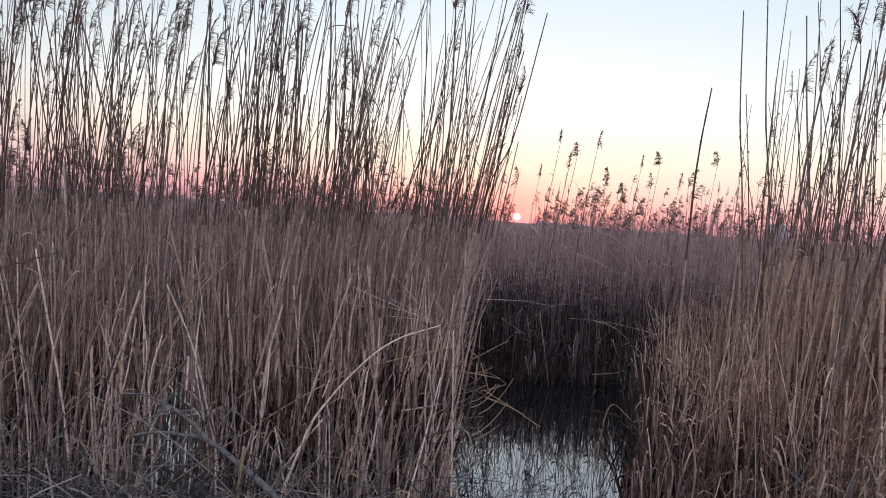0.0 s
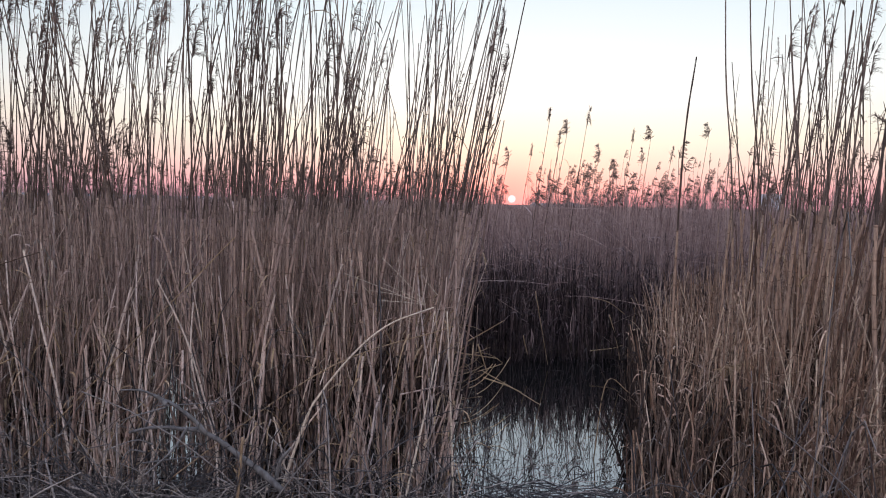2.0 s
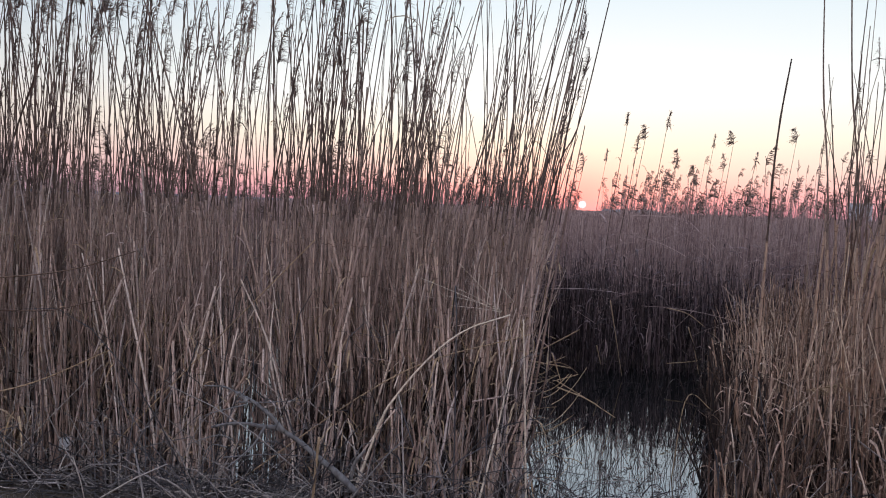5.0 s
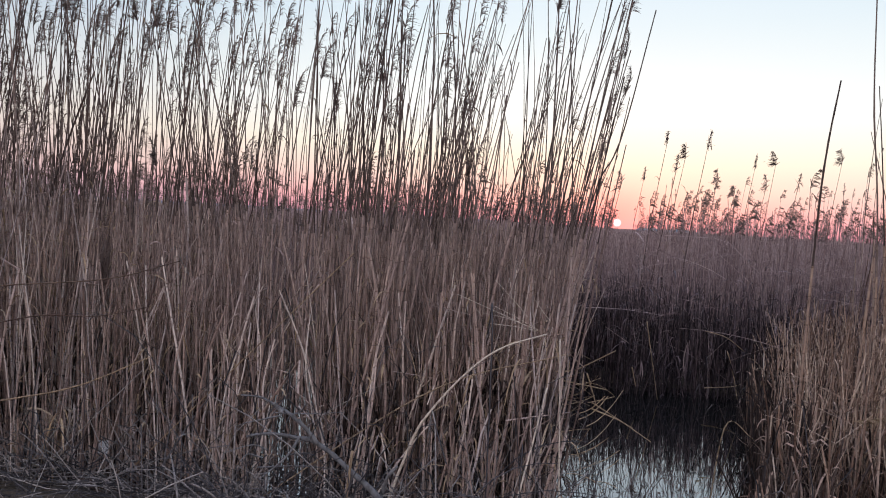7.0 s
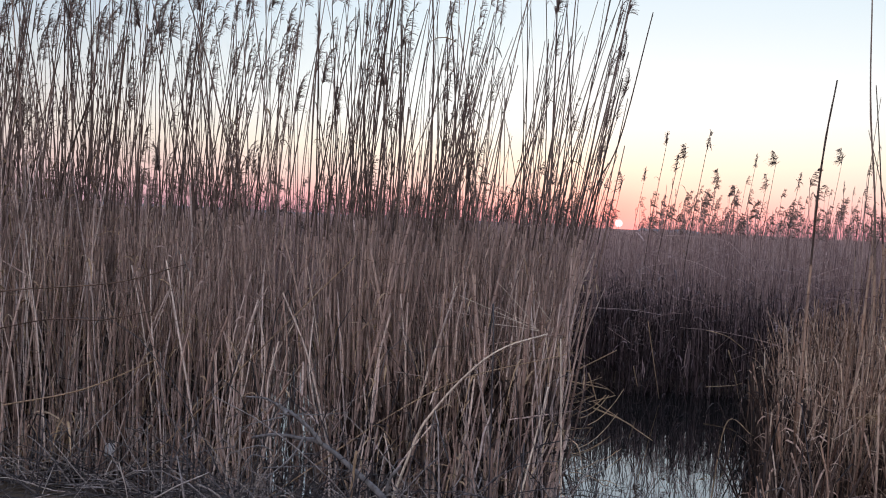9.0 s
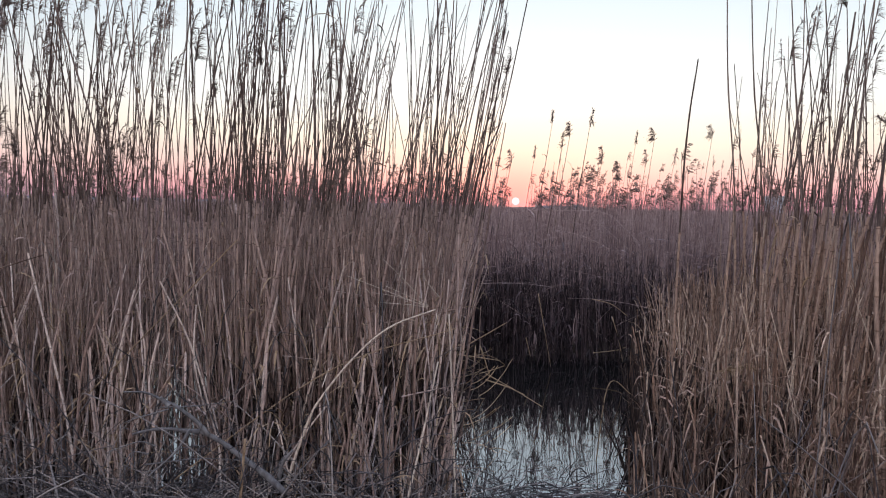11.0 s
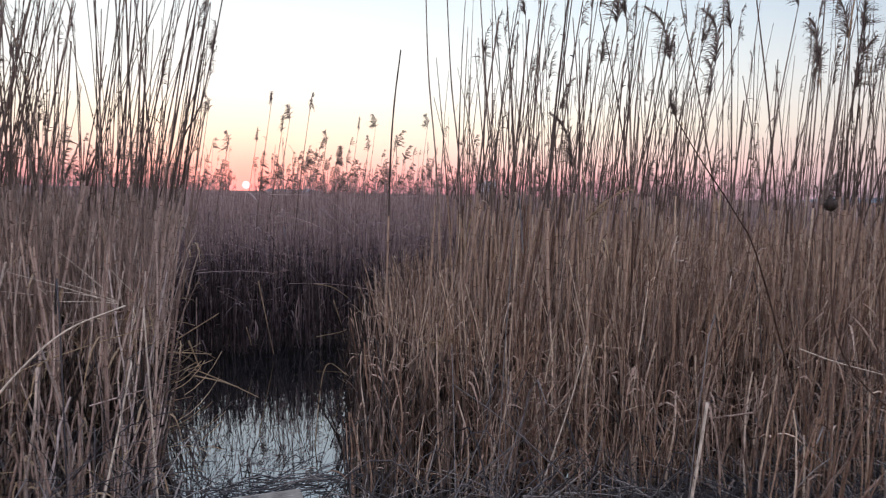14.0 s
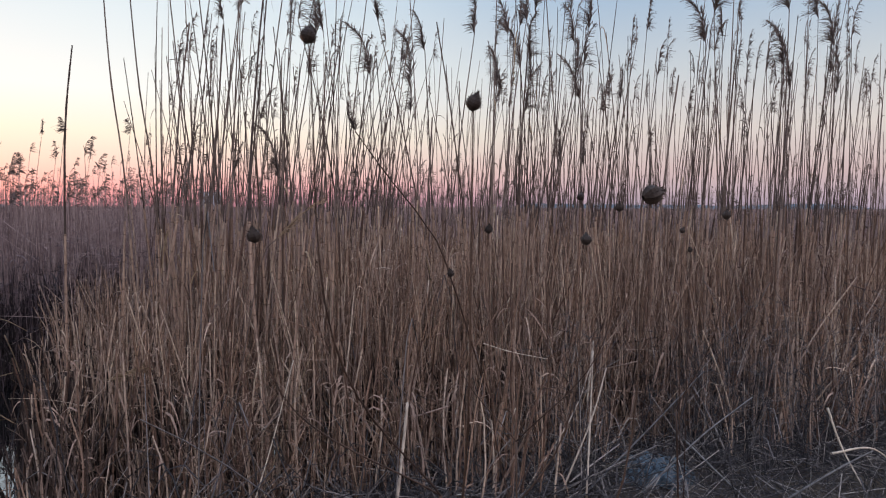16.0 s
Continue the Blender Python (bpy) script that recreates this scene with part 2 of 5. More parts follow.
def sweep(lines, radii, sides):
    """Tubes along many lines at once: lines (n, k, 3), radii (n, k). Gives vertices and quads."""
    n, k, _ = lines.shape
    d = np.gradient(lines, axis=1)
    d /= np.linalg.norm(d, axis=2, keepdims=True) + 1e-9
    ref = np.where(np.abs(d[:, :1, 2:3]) > 0.8, np.array([1.0, 0, 0]), np.array([0, 0, 1.0]))
    u = np.cross(d, np.broadcast_to(ref, d.shape))
    u /= np.linalg.norm(u, axis=2, keepdims=True) + 1e-9
    v = np.cross(d, u)
    a = np.arange(sides) * 2 * np.pi / sides
    ring = u[:, :, None] * np.cos(a)[:, None] + v[:, :, None] * np.sin(a)[:, None]
    verts = lines[:, :, None] + ring * radii[:, :, None, None]
    i = np.arange(n)[:, None, None] * k * sides + np.arange(k - 1)[None, :, None] * sides
    s, s2 = np.arange(sides)[None, None], (np.arange(sides)[None, None] + 1) % sides
    quads = np.stack(np.broadcast_arrays(i + s, i + s2, i + sides + s2, i + sides + s), -1).reshape(-1, 4)
    return verts.reshape(-1, 3), quads


def ribbons(lines, widths, across):
    """Thin leaf blades along many lines: widths (n, k), across (n, 3)."""
    n, k, _ = lines.shape
    off = across[:, None] * widths[:, :, None] / 2
    verts = np.stack((lines - off, lines + off), 2)
    i = np.arange(n)[:, None] * k * 2 + np.arange(k - 1)[None] * 2
    quads = np.stack((i, i + 1, i + 3, i + 2), -1).reshape(-1, 4)
    return verts.reshape(-1, 3), quads


def joined(*sets):
    vs, qs, at = [], [], 0
    for v, q in sets:
        vs.append(v), qs.append(q + at)
        at += len(v)
    return np.concatenate(vs), np.concatenate(qs)


def smooth_line(points, k):
    """k points on a smooth curve through the given ones."""
    p = np.array(points, float)
    p = np.vstack((2 * p[0] - p[1], p, 2 * p[-1] - p[-2]))
    out = []
    for s in np.linspace(0, len(points) - 1 - 1e-6, k):
        i, f = int(s), s - int(s)
        a, b, c, d = p[i:i + 4]
        out.append(0.5 * (2 * b + (c - a) * f + (2 * a - 5 * b + 4 * c - d) * f * f + (3 * b - a - 3 * c + d) * f ** 3))
    return np.array(out)


def tube(points, r0, r1, k=14, sides=7, knobs=0.0, seed=1):
    """One tapered tube through points, closed at its tips."""
    line = smooth_line(points, k)
    g = np.random.default_rng(seed)
    r = np.linspace(r0, r1, k) * (1 + knobs * g.uniform(-1, 1, k))
    d0, d1 = line[0] - line[1], line[-1] - line[-2]
    line = np.vstack((line[:1] + 1e-3 * d0, line, line[-1:] + 1e-3 * d1))
    r = np.concatenate(([1e-4], r, [1e-4]))
    return sweep(line[None], r[None], sides)


def stalks(g, x, y, z, h, lean, bend, r0, r1, k, sides, toward=(1.0, 0.0), spread=1.0, fold=0.0):
    """Many stalks with their own lean and bend; lean and bend are sideways shares of the height."""
    n = len(x)
    s = np.linspace(0, 1, k)[None]
    a = g.uniform(-np.pi, np.pi, n)
    lx, ly = lean * (toward[0] + spread * np.cos(a)), lean * (toward[1] + spread * np.sin(a))
    b = g.uniform(-np.pi, np.pi, n)
    bx, by = bend * np.cos(b), bend * np.sin(b)
    lines = np.stack((x[:, None] + h[:, None] * (lx[:, None] * s + bx[:, None] * s * s),
                      y[:, None] + h[:, None] * (ly[:, None] * s + by[:, None] * s * s),
                      z[:, None] + h[:, None] * s * (1 - 0.15 * (np.abs(lx) + np.abs(bx))[:, None] * s)), -1)
    radii = r0[:, None] + (r1 - r0)[:, None] * s
    if k > 3:
        wob = g.normal(0, 0.005, (n, k, 2)) * h[:, None, None]
        wob[:, 0] = 0
        lines[:, :, :2] += wob
        if fold > 0:
            # some snapped over, their upper end hanging
            for i in np.flatnonzero(g.random(n) < fold):
                j = g.integers(max(1, k // 2), k - 1)
                a2, dn = g.uniform(-np.pi, np.pi), g.uniform(-0.9, 0.5)
                d = np.array((np.cos(a2), np.sin(a2), dn)) / math.hypot(1, dn)
                step = h[i] / (k - 1) * g.uniform(0.5, 1.0)
                for q2 in range(j + 1, k):
                    lines[i, q2] = lines[i, q2 - 1] + d * step
                    lines[i, q2, 2] = max(lines[i, q2, 2], 0.03)
    return lines, radii


def blades(g, lines, count, f0, f1, length, width, droop):
    """Dry leaf blades that leave the stalks of lines at heights f0 to f1."""
    n, k, _ = lines.shape
    pick = g.integers(0, n, count)
    f = g.uniform(f0, f1, count) * (k - 1)
    i = np.minimum(f.astype(int), k - 2)
    w = (f - i)[:, None]
    p = lines[pick, i] * (1 - w) + lines[pick, i + 1] * w
    a = g.uniform(-np.pi, np.pi, count)
    out = np.stack((np.cos(a), np.sin(a), np.zeros(count)), -1)
    L = length * g.uniform(0.4, 1.2, count)
    s = np.linspace(0, 1, 5)[None]
    rise = g.uniform(0.2, 1.1, count)[:, None]
    fall = droop * g.uniform(0.3, 1.6, count)[:, None]
    reach = g.uniform(0.25, 0.8, count)[:, None]
    line = p[:, None] + out[:, None] * (L[:, None] * s * reach)[:, :, None]
    line[:, :, 2] += L[:, None] * (rise * s - fall * s * s)
    wd = width * g.uniform(0.5, 1.2, count)[:, None] * np.sin(np.pi * (0.12 + 0.88 * s)) ** 0.7 + 0.0008
    tw = g.uniform(-0.9, 0.9, count)
    across = np.stack((-np.sin(a), np.cos(a), tw), -1)
    across /= np.linalg.norm(across, axis=1, keepdims=True)
    return ribbons(line, wd, across)


# ---------------------------------------------------------------- plan of the marsh
def bank_edge(x):
    """The near shore: how far ahead the dry ground reaches."""
    return np.interp(x, [-14, -6, -2.5, 0, 1.2, 2.2, 3.2, 4.2, 5.5, 8, 14], [3.3, 3.5, 3.85, 3.6, 3.45, 3.1, 2.7, 2.15, 1.5, 0.4, -2])


def far_edge(x):
    """The far shore of the ditch."""
    return 6.95 + 0.18 * np.sin(x * 1.3 + 1.0) + 0.1 * np.sin(x * 3.7)


def bearing(x, y):
    return np.degrees(np.arctan2(x - 0.06, y - 0.14))


def before_sun(x, y, margin=0.17):
    """Whether a place lies in the line from the path to the setting sun."""
    hit = np.zeros(len(x), bool)
    for cx in (-0.04, 0.02, 0.08, 0.15, 0.22, 0.28):
        hit |= np.abs(np.degrees(np.arctan2(x - cx, y - 0.13)) - math.degrees(SUN_AZ)) < margin
    return hit


def in_opening(x, y):
    """The clear water between the two stands."""
    left = np.interp(y, [3.3, 3.7, 5.1, 6.0, 7.2], [0.41, 0.37, 0.27, 0.43, 0.68])
    right = np.interp(y, [3.3, 3.6, 4.5, 6.5, 7.2], [1.20, 1.24, 1.58, 2.25, 2.45])
    return (x > left) & (x < right) & (y < far_edge(x))


def clear_of_opening(lines):
    """Which stalks do not lean out across the open water."""
    b = bearing(lines[..., 0], lines[..., 1])
    return ~((b > 6.8) & (b < 18.6)).any(axis=1)


def rusty_top(b):
    """How high the rusty stand reaches: low beside the opening, eye-high further along."""
    return np.interp(b, [17, 19, 26, 36, 46], [0.82, 0.9, 1.22, 1.48, 1.62])


def in_pool(x, y):
    """Small open pools hidden within the reeds."""
    return ((np.abs(bearing(x, y) + 19.2) < 3.6) & (y > 4.3) & (y < 10.0)) | ((np.abs(bearing(x, y) - 28.7) < 1.5) & (y > 4.1) & (y < 6.2))


def ground_z(x, y):
    e, f = bank_edge(x), far_edge(x)
    near = 0.07 + 0.05 * np.clip((e - y) / 3, 0, 1)
    up = np.clip((e + 0.1 - y) / 0.35, 0, 1)
    far = np.clip((y - f) / 0.5, 0, 1)
    far = np.maximum(far, np.clip((np.abs(x) - 12) / 1.5, 0, 1))
    z = -0.45 + (near + 0.45) * up
    z = np.maximum(z, -0.45 + 0.53 * far)
    return np.where(in_pool(x, y), -0.45, z)



# ---------------------------------------------------------------- ground, water, distance
def axis_coords(lo, hi, step, reach):
    far = np.geomspace(step, reach, 34)
    return np.concatenate((lo - far[::-1], np.arange(lo, hi, step), hi + far))


gx, gy = axis_coords(-6.5, 8.0, 0.11, 3600), axis_coords(-1.0, 8.5, 0.11, 3600)
XX, YY = np.meshgrid(gx, gy)
ZZ = ground_z(XX, YY)
fine = (np.abs(XX) < 12) & (np.abs(YY) < 12)
ZZ += np.where(fine, 0.02 * np.sin(XX * 9.1 + 3 * np.sin(YY * 4.3)) * np.sin(YY * 7.7 + 2 * np.sin(XX * 5.1)), 0)
nx = len(gx)
idx = np.arange(nx * len(gy)).reshape(len(gy), nx)
q = np.stack((idx[:-1, :-1], idx[:-1, 1:], idx[1:, 1:], idx[1:, :-1]), -1).reshape(-1, 4)
ground = new("ground", mesh_of("ground", np.stack((XX, YY, ZZ), -1).reshape(-1, 3), q, m_mud))
tagged(ground, "dark muddy marsh ground strewn with dead reed", "ground", kind="structure")

wx, wy = np.linspace(-14, 14, 29), np.linspace(-3, 9, 13)
WX, WY = np.meshgrid(wx, wy)
idx = np.arange(WX.size).reshape(WX.shape)
q = np.stack((idx[:-1, :-1], idx[:-1, 1:], idx[1:, 1:], idx[1:, :-1]), -1).reshape(-1, 4)
water = new("water", mesh_of("water", np.stack((WX, WY, np.zeros_like(WX)), -1).reshape(-1, 3), q, m_water))
tagged(water, "still dark ditch water mirroring the evening sky", "water", kind="structure")


def ridge(name, az0, az1, dist, height, seed, label):
    """A low strip of far land with an uneven top."""
    g = np.random.default_rng(seed)
    n = 160
    a = np.radians(np.linspace(az0, az1, n))
    t = np.linspace(0, 1, n)
    h = np.zeros(n)
    for o in range(1, 7):
        h += np.sin(t * 2 * np.pi * (1.7 ** o) + g.uniform(0, 6)) / 1.5 ** o
    h = height * (0.75 + 0.22 * h) * np.clip(np.minimum(t, 1 - t) * 9, 0, 1) + 0.3
    rows = []
    for dd, f in ((-25, 0.0), (-8, 0.8), (0, 1.0), (12, 0.75), (40, 0.0)):
        rows.append(np.stack((np.sin(a) * (dist + dd), np.cos(a) * (dist + dd), h * f), -1))
    v = np.stack(rows)
    i = np.arange(v.shape[0] * n).reshape(v.shape[0], n)
    qq = np.stack((i[:-1, :-1], i[:-1, 1:], i[1:, 1:], i[1:, :-1]), -1).reshape(-1, 4)
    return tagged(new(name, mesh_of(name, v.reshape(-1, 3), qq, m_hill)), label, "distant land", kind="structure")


ridge("backdrop_scrub", 10.2, 15.5, 700, 4.2, 3, "low dark scrub on the far horizon")
ridge("backdrop_shore", 52, 82, 1500, 11.0, 5, "hazy blue-grey strip of far shore")
ridge("backdrop_left", -60, 6, 1400, 5.0, 8, "hazy flat land along the horizon")

bm = bmesh.new()
bmesh.ops.create_uvsphere(bm, u_segments=24, v_segments=16, radius=22)
me = bpy.data.meshes.new("sun_disc")
bm.to_mesh(me)
bm.free()
me.materials.append(m_disc)
disc = new("backdrop_sun", me)
disc.location = TO_SUN * 3990 + Vector((0, 0, -19))
disc.visible_shadow = False
tagged(disc, "glowing pink disc of the setting sun", "sun", kind="structure")


# ---------------------------------------------------------------- reed beds (too many to count)
def bed(name, label, *sets, mat=None):
    v, qd = joined(*sets)
    return tagged(new(name, mesh_of(name, v, qd, mat)), label, "reeds", kind="stuff")


def scatter(g, n, x0, x1, y0, y1, keep):
    x, y = g.uniform(x0, x1, n), g.uniform(y0, y1, n)
    k = keep(x, y)
    return x[k], y[k]


def clumped(x, y, scale, seed):
    return np.array([noise.noise((a * scale, b * scale, seed)) for a, b in zip(x, y)])


def reach_in(x, y):
    """How far the stand comes in over the dry bank."""
    b = bearing(x, y)
    return np.where((b > 47) & ~((b > 62) & (b < 72.5) & (np.hypot(x, y) < 5.3)), 0.1 + 0.6 * np.clip((b - 47) / 8, 0, 1), 0.1)


def front_stand(name, label, keep, n, seed, tallness, hi, thick, mat):
    """Short and middling stalks of a stand in the ditch, with broken tips and hanging leaves."""
    g = np.random.default_rng(seed)
    x, y = scatter(g, n, -7, 13, -1.7, 7.3, lambda a, b: (b > bank_edge(a) - reach_in(a, b)) & (b < far_edge(a) + 0.2) & ~in_opening(a, b) & keep(a, b))
    c = clumped(x, y, 1.6, seed)
    k = c > g.uniform(-0.6, 0.3, len(x))
    b = bearing(x, y)
    k &= ~((((b > -22.3) & (b < -16.2)) | ((b > 35) & (b < 39.5))) & (y < 5.8) & (g.random(len(x)) < 0.8))
    k &= (np.hypot(x, y) > 3.5) & ~in_pool(x, y) & ~((b > 14) & (b < 27) & (y > 4.3) & (g.random(len(x)) < 0.45))
    x, y, c = x[k], y[k], c[k]
    m = len(x)
    h = np.clip((g.gamma(5.0, 0.2, m) + 0.3 + 0.25 * c) * tallness, 0.3, hi)
    edge = np.clip((y - bank_edge(x) + reach_in(x, y) - 0.1) / 0.5, 0.45, 1)
    h = np.where(x < 1.0, np.minimum(h, 1.72 + g.normal(0, 0.13, m)), h)
    h = np.where(b[k] > 27, np.minimum(h * 1.3, 1.66 + g.normal(0, 0.1, m)), h)
    h *= edge
    h = np.where(x >= 1.0, np.minimum(h, rusty_top(b[k]) * g.uniform(0.8, 1.06, m)), h)
    h = np.where((bearing(x, y) > 15) & (bearing(x, y) < 22.5), np.minimum(h, 1.12 + g.normal(0, 0.1, m)), h)
    r = np.minimum(g.gamma(9, thick / 9, m), 1.4 * thick)
    lines, radii = stalks(g, x, y, np.maximum(ground_z(x, y), -0.25), h, np.abs(g.normal(0, 0.13, m)) + (g.random(m) < 0.11) * np.where(np.abs(bearing(x, y) - 10) < 15, 0, 1) * g.uniform(0.2, 0.6, m), g.normal(0, 0.10, m), r, r * 0.66, 7, 5, (0.35, 0), 1.0, 0.10)
    free = clear_of_opening(lines)
    lines, radii = lines[free], radii[free]
    bed(name, label, sweep(lines, radii, 5), mat=mat)
    return g, lines


LEFT = lambda x, y: x < 1.0
RIGHT = lambda x, y: x >= 1.0
g, lines = front_stand("reed_bed", "dense stand of dry brown reed stalks in shallow water", LEFT, 22000, 21, 1.32, 2.1, 0.0068, m_reed)
bed("reed_leaves", "withered straw-coloured reed leaves hanging among the stalks", blades(g, lines, 4200, 0.15, 0.95, 0.32, 0.011, 1.0), mat=m_leaf)
g, lines = front_stand("reed_bed", "dense stand of rusty brown reed stalks beside the water", RIGHT, 32000, 22, 0.8, 1.55, 0.0057, m_rust)
bed("reed_leaves", "withered straw-coloured reed leaves hanging among the stalks", blades(g, lines, 9000, 0.15, 1.0, 0.24, 0.009, 0.9), mat=m_rust)


def thin_stand(name, label, az0, az1, n, seed, lo, hi, mat, leaves, wild):
    """Thin close stalks about as high as the eye that fill a stand between its stouter reeds."""
    g = np.random.default_rng(seed)
    a, r = np.radians(g.uniform(az0, az1, n)), np.sqrt(g.uniform(4.0 ** 2, 7.6 ** 2, n))
    x, y = 0.06 + np.sin(a) * r, 0.14 + np.cos(a) * r
    b = np.degrees(a)
    ok = (y > bank_edge(x) + 0.2) & (y < np.maximum(far_edge(x), 7.2)) & ~in_opening(x, y) & ~in_pool(x, y)
    ok &= ~((((b > -22.3) & (b < -16.2)) | ((b > 35) & (b < 39.5))) & (y < 5.8) & (g.random(n) < 0.85))
    x, y = x[ok], y[ok]
    n = len(x)
    z = np.maximum(ground_z(x, y), -0.25)
    h = lo + (hi - lo) * g.beta(2.2, 1.4, n)
    if az0 > 0:
        h = np.minimum(h, rusty_top(bearing(x, y)) * g.uniform(0.72, 1.04, n))
    h -= z
    rr = g.gamma(9, 0.0037 / 9, n)
    lines, radii = stalks(g, x, y, z, h, np.abs(g.normal(0, 0.07 * wild, n)), g.normal(0, 0.06 * wild, n), rr, rr * 0.6, 5, 4, (0.25, 0), 1.0, 0.06 * wild)
    free = clear_of_opening(lines)
    lines, radii = lines[free], radii[free]
    bed(name, label, sweep(lines, radii, 4), mat=mat)
    bed("reed_leaves", "withered leaves through the thin reeds", blades(g, lines, leaves, 0.45, 1.0, 0.2, 0.008, 0.8), mat=mat)


def undergrowth(name, label, az0, az1, n, seed, top):
    """Stumps and leaves low within a stand, coloured dark as the shade between stalks."""
    g = np.random.default_rng(seed)
    a, r = np.radians(g.uniform(az0, az1, n)), np.sqrt(g.uniform(3.9 ** 2, 6.8 ** 2, n))
    x, y = 0.06 + np.sin(a) * r, 0.14 + np.cos(a) * r
    b = np.degrees(a)
    ok = (y > bank_edge(x) + 0.3) & (y < far_edge(x)) & ~in_opening(x, y) & ~in_pool(x, y)
    ok &= ~((((b > -22.3) & (b < -16.2)) | ((b > 35) & (b < 39.5))) & (y < 5.8))
    x, y = x[ok], y[ok]
    n = len(x)
    z = np.maximum(ground_z(x, y), -0.2)
    rr = g.gamma(8, 0.0055 / 8, n)
    lines, radii = stalks(g, x, y, z, g.uniform(0.3, top, n) - z, np.abs(g.normal(0, 0.14, n)), g.normal(0, 0.12, n), rr, rr * 0.7, 5, 4, (0, 0), 1.0, 0.2)
    bed(name, label, sweep(lines, radii, 4), blades(g, lines, n, 0.3, 1.0, 0.2, 0.014, 1.0), mat=m_gap_shade)


undergrowth("shade_undergrowth", "dark stumps low among the brown reeds, coloured as shade", -50, 3.0, 7200, 26, 0.85)
undergrowth("shade_undergrowth", "dark stumps low among the rusty reeds, coloured as shade", 19, 80, 5200, 27, 0.75)
thin_stand("thin_reeds", "close thin brown reeds filling the stand", -52, 3.2, 6500, 24, 1.05, 1.70, m_fill, 2600, 1.0)
thin_stand("thin_reeds", "close thin brown reeds beside the opening", 21, 43, 1500, 25, 0.95, 1.62, m_rust, 1300, 1.9)
thin_stand("thin_reeds", "close thin rusty reeds filling the stand", 42, 84, 4600, 28, 0.95, 1.62, m_rust, 2400, 1.9)


g = np.random.default_rng(29)
a, r = np.radians(g.uniform(-56, -30, 1500)), np.sqrt(g.uniform(4.4 ** 2, 8.5 ** 2, 1500))
x, y = 0.06 + np.sin(a) * r, 0.14 + np.cos(a) * r
n = len(x)
h = g.uniform(1.4, 2.1, n) + 0.35 * np.clip((-np.degrees(a) - 32) / 12, 0, 1)
rr = g.gamma(9, 0.0055 / 9, n)
lines, radii = stalks(g, x, y, np.maximum(ground_z(x, y), -0.25), h, np.abs(g.normal(0, 0.09, n)), g.normal(0, 0.09, n), rr, rr * 0.5, 7, 4, (0.2, 0), 1.0, 0.08)
bed("reed_thicket", "tall tangled thicket of thin dry reeds", sweep(lines, radii, 4), mat=m_reed)
bed("thicket_leaves", "ragged dry leaves through the reed thicket", blades(g, lines, 3200, 0.4, 1.0, 0.22, 0.009, 0.9), mat=m_leaf)


# stubble at the foot of the rusty stand, where it meets the open water
g = np.random.default_rng(30)
a, r = np.radians(g.uniform(19.2, 29, 460)), g.uniform(3.5, 4.9, 460)
x, y = 0.06 + np.sin(a) * r, 0.14 + np.cos(a) * r
ok = ~in_opening(x, y) & (y > bank_edge(x) - 0.1)
x, y = x[ok], y[ok]
n = len(x)
rr = g.gamma(8, 0.0045 / 8, n)
lines, radii = stalks(g, x, y, np.maximum(ground_z(x, y), -0.25), g.uniform(0.4, 0.95, n), np.abs(g.normal(0, 0.16, n)), g.normal(0, 0.14, n), rr, rr * 0.7, 6, 4, (0, 0), 1.0, 0.15)
free = clear_of_opening(lines)
lines, radii = lines[free], radii[free]
bed("reed_stubble", "short broken reed stubble standing at the water's edge", sweep(lines, radii, 4), mat=m_stand)


def sector(g, n, r0, r1, a0=-58.0, a1=94.0):
    r = np.sqrt(g.uniform(r0 * r0, r1 * r1, n))
    a = np.radians(g.uniform(a0, a1, n))
    return np.sin(a) * r, np.cos(a) * r


def field(name, label, n, r0, r1, width, hmin, hmax, k, sides, seed, leaves=0, mat=m_far):
    """Reeds beyond the ditch, about as high as the eye."""
    g = np.random.default_rng(seed)
    x, y = sector(g, n, r0, r1)
    ok = ((y > far_edge(x)) | (np.abs(x) > 11.5)) & ~in_pool(x, y)
    x, y = x[ok], y[ok]
    c = clumped(x, y, 0.5, seed)
    m = len(x)
    h = (hmin + (hmax - hmin) * (g.beta(1.5, 1.9, m) if r0 < 9 else g.beta(3, 1.6, m))) * (1 + 0.06 * c)
    h = np.where(before_sun(x, y), np.minimum(h, 1.48), h)
    r = width * g.uniform(0.6, 1.3, m)
    lines, radii = stalks(g, x, y, ground_z(x, y), h, np.abs(g.normal(0, 0.09, m)), g.normal(0, 0.07, m), r, r * 0.5, k, sides, (0.2, 0), 1.0)
    sets = [sweep(lines, radii, sides)]
    if leaves:
        sets.append(blades(g, lines, leaves, 0.3, 1.0, 0.3, 0.012, 0.9))
    bed(name, label, *sets, mat=mat)


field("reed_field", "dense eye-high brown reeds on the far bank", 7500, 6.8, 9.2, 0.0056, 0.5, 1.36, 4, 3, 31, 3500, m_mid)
# low dark stems that paint the shade along the far waterline
field("bank_shade_stumps", "dark reed stumps along the far waterline, coloured as shade", 14000, 6.7, 8.4, 0.006, 0.3, 1.12, 4, 3, 36, 2500, m_bank)
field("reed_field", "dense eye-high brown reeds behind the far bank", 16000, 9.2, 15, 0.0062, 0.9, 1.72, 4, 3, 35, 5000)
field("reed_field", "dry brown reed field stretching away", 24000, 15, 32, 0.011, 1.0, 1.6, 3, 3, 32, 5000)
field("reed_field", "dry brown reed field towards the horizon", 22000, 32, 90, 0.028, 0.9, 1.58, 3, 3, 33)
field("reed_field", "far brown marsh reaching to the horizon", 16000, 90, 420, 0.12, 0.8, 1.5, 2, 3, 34)


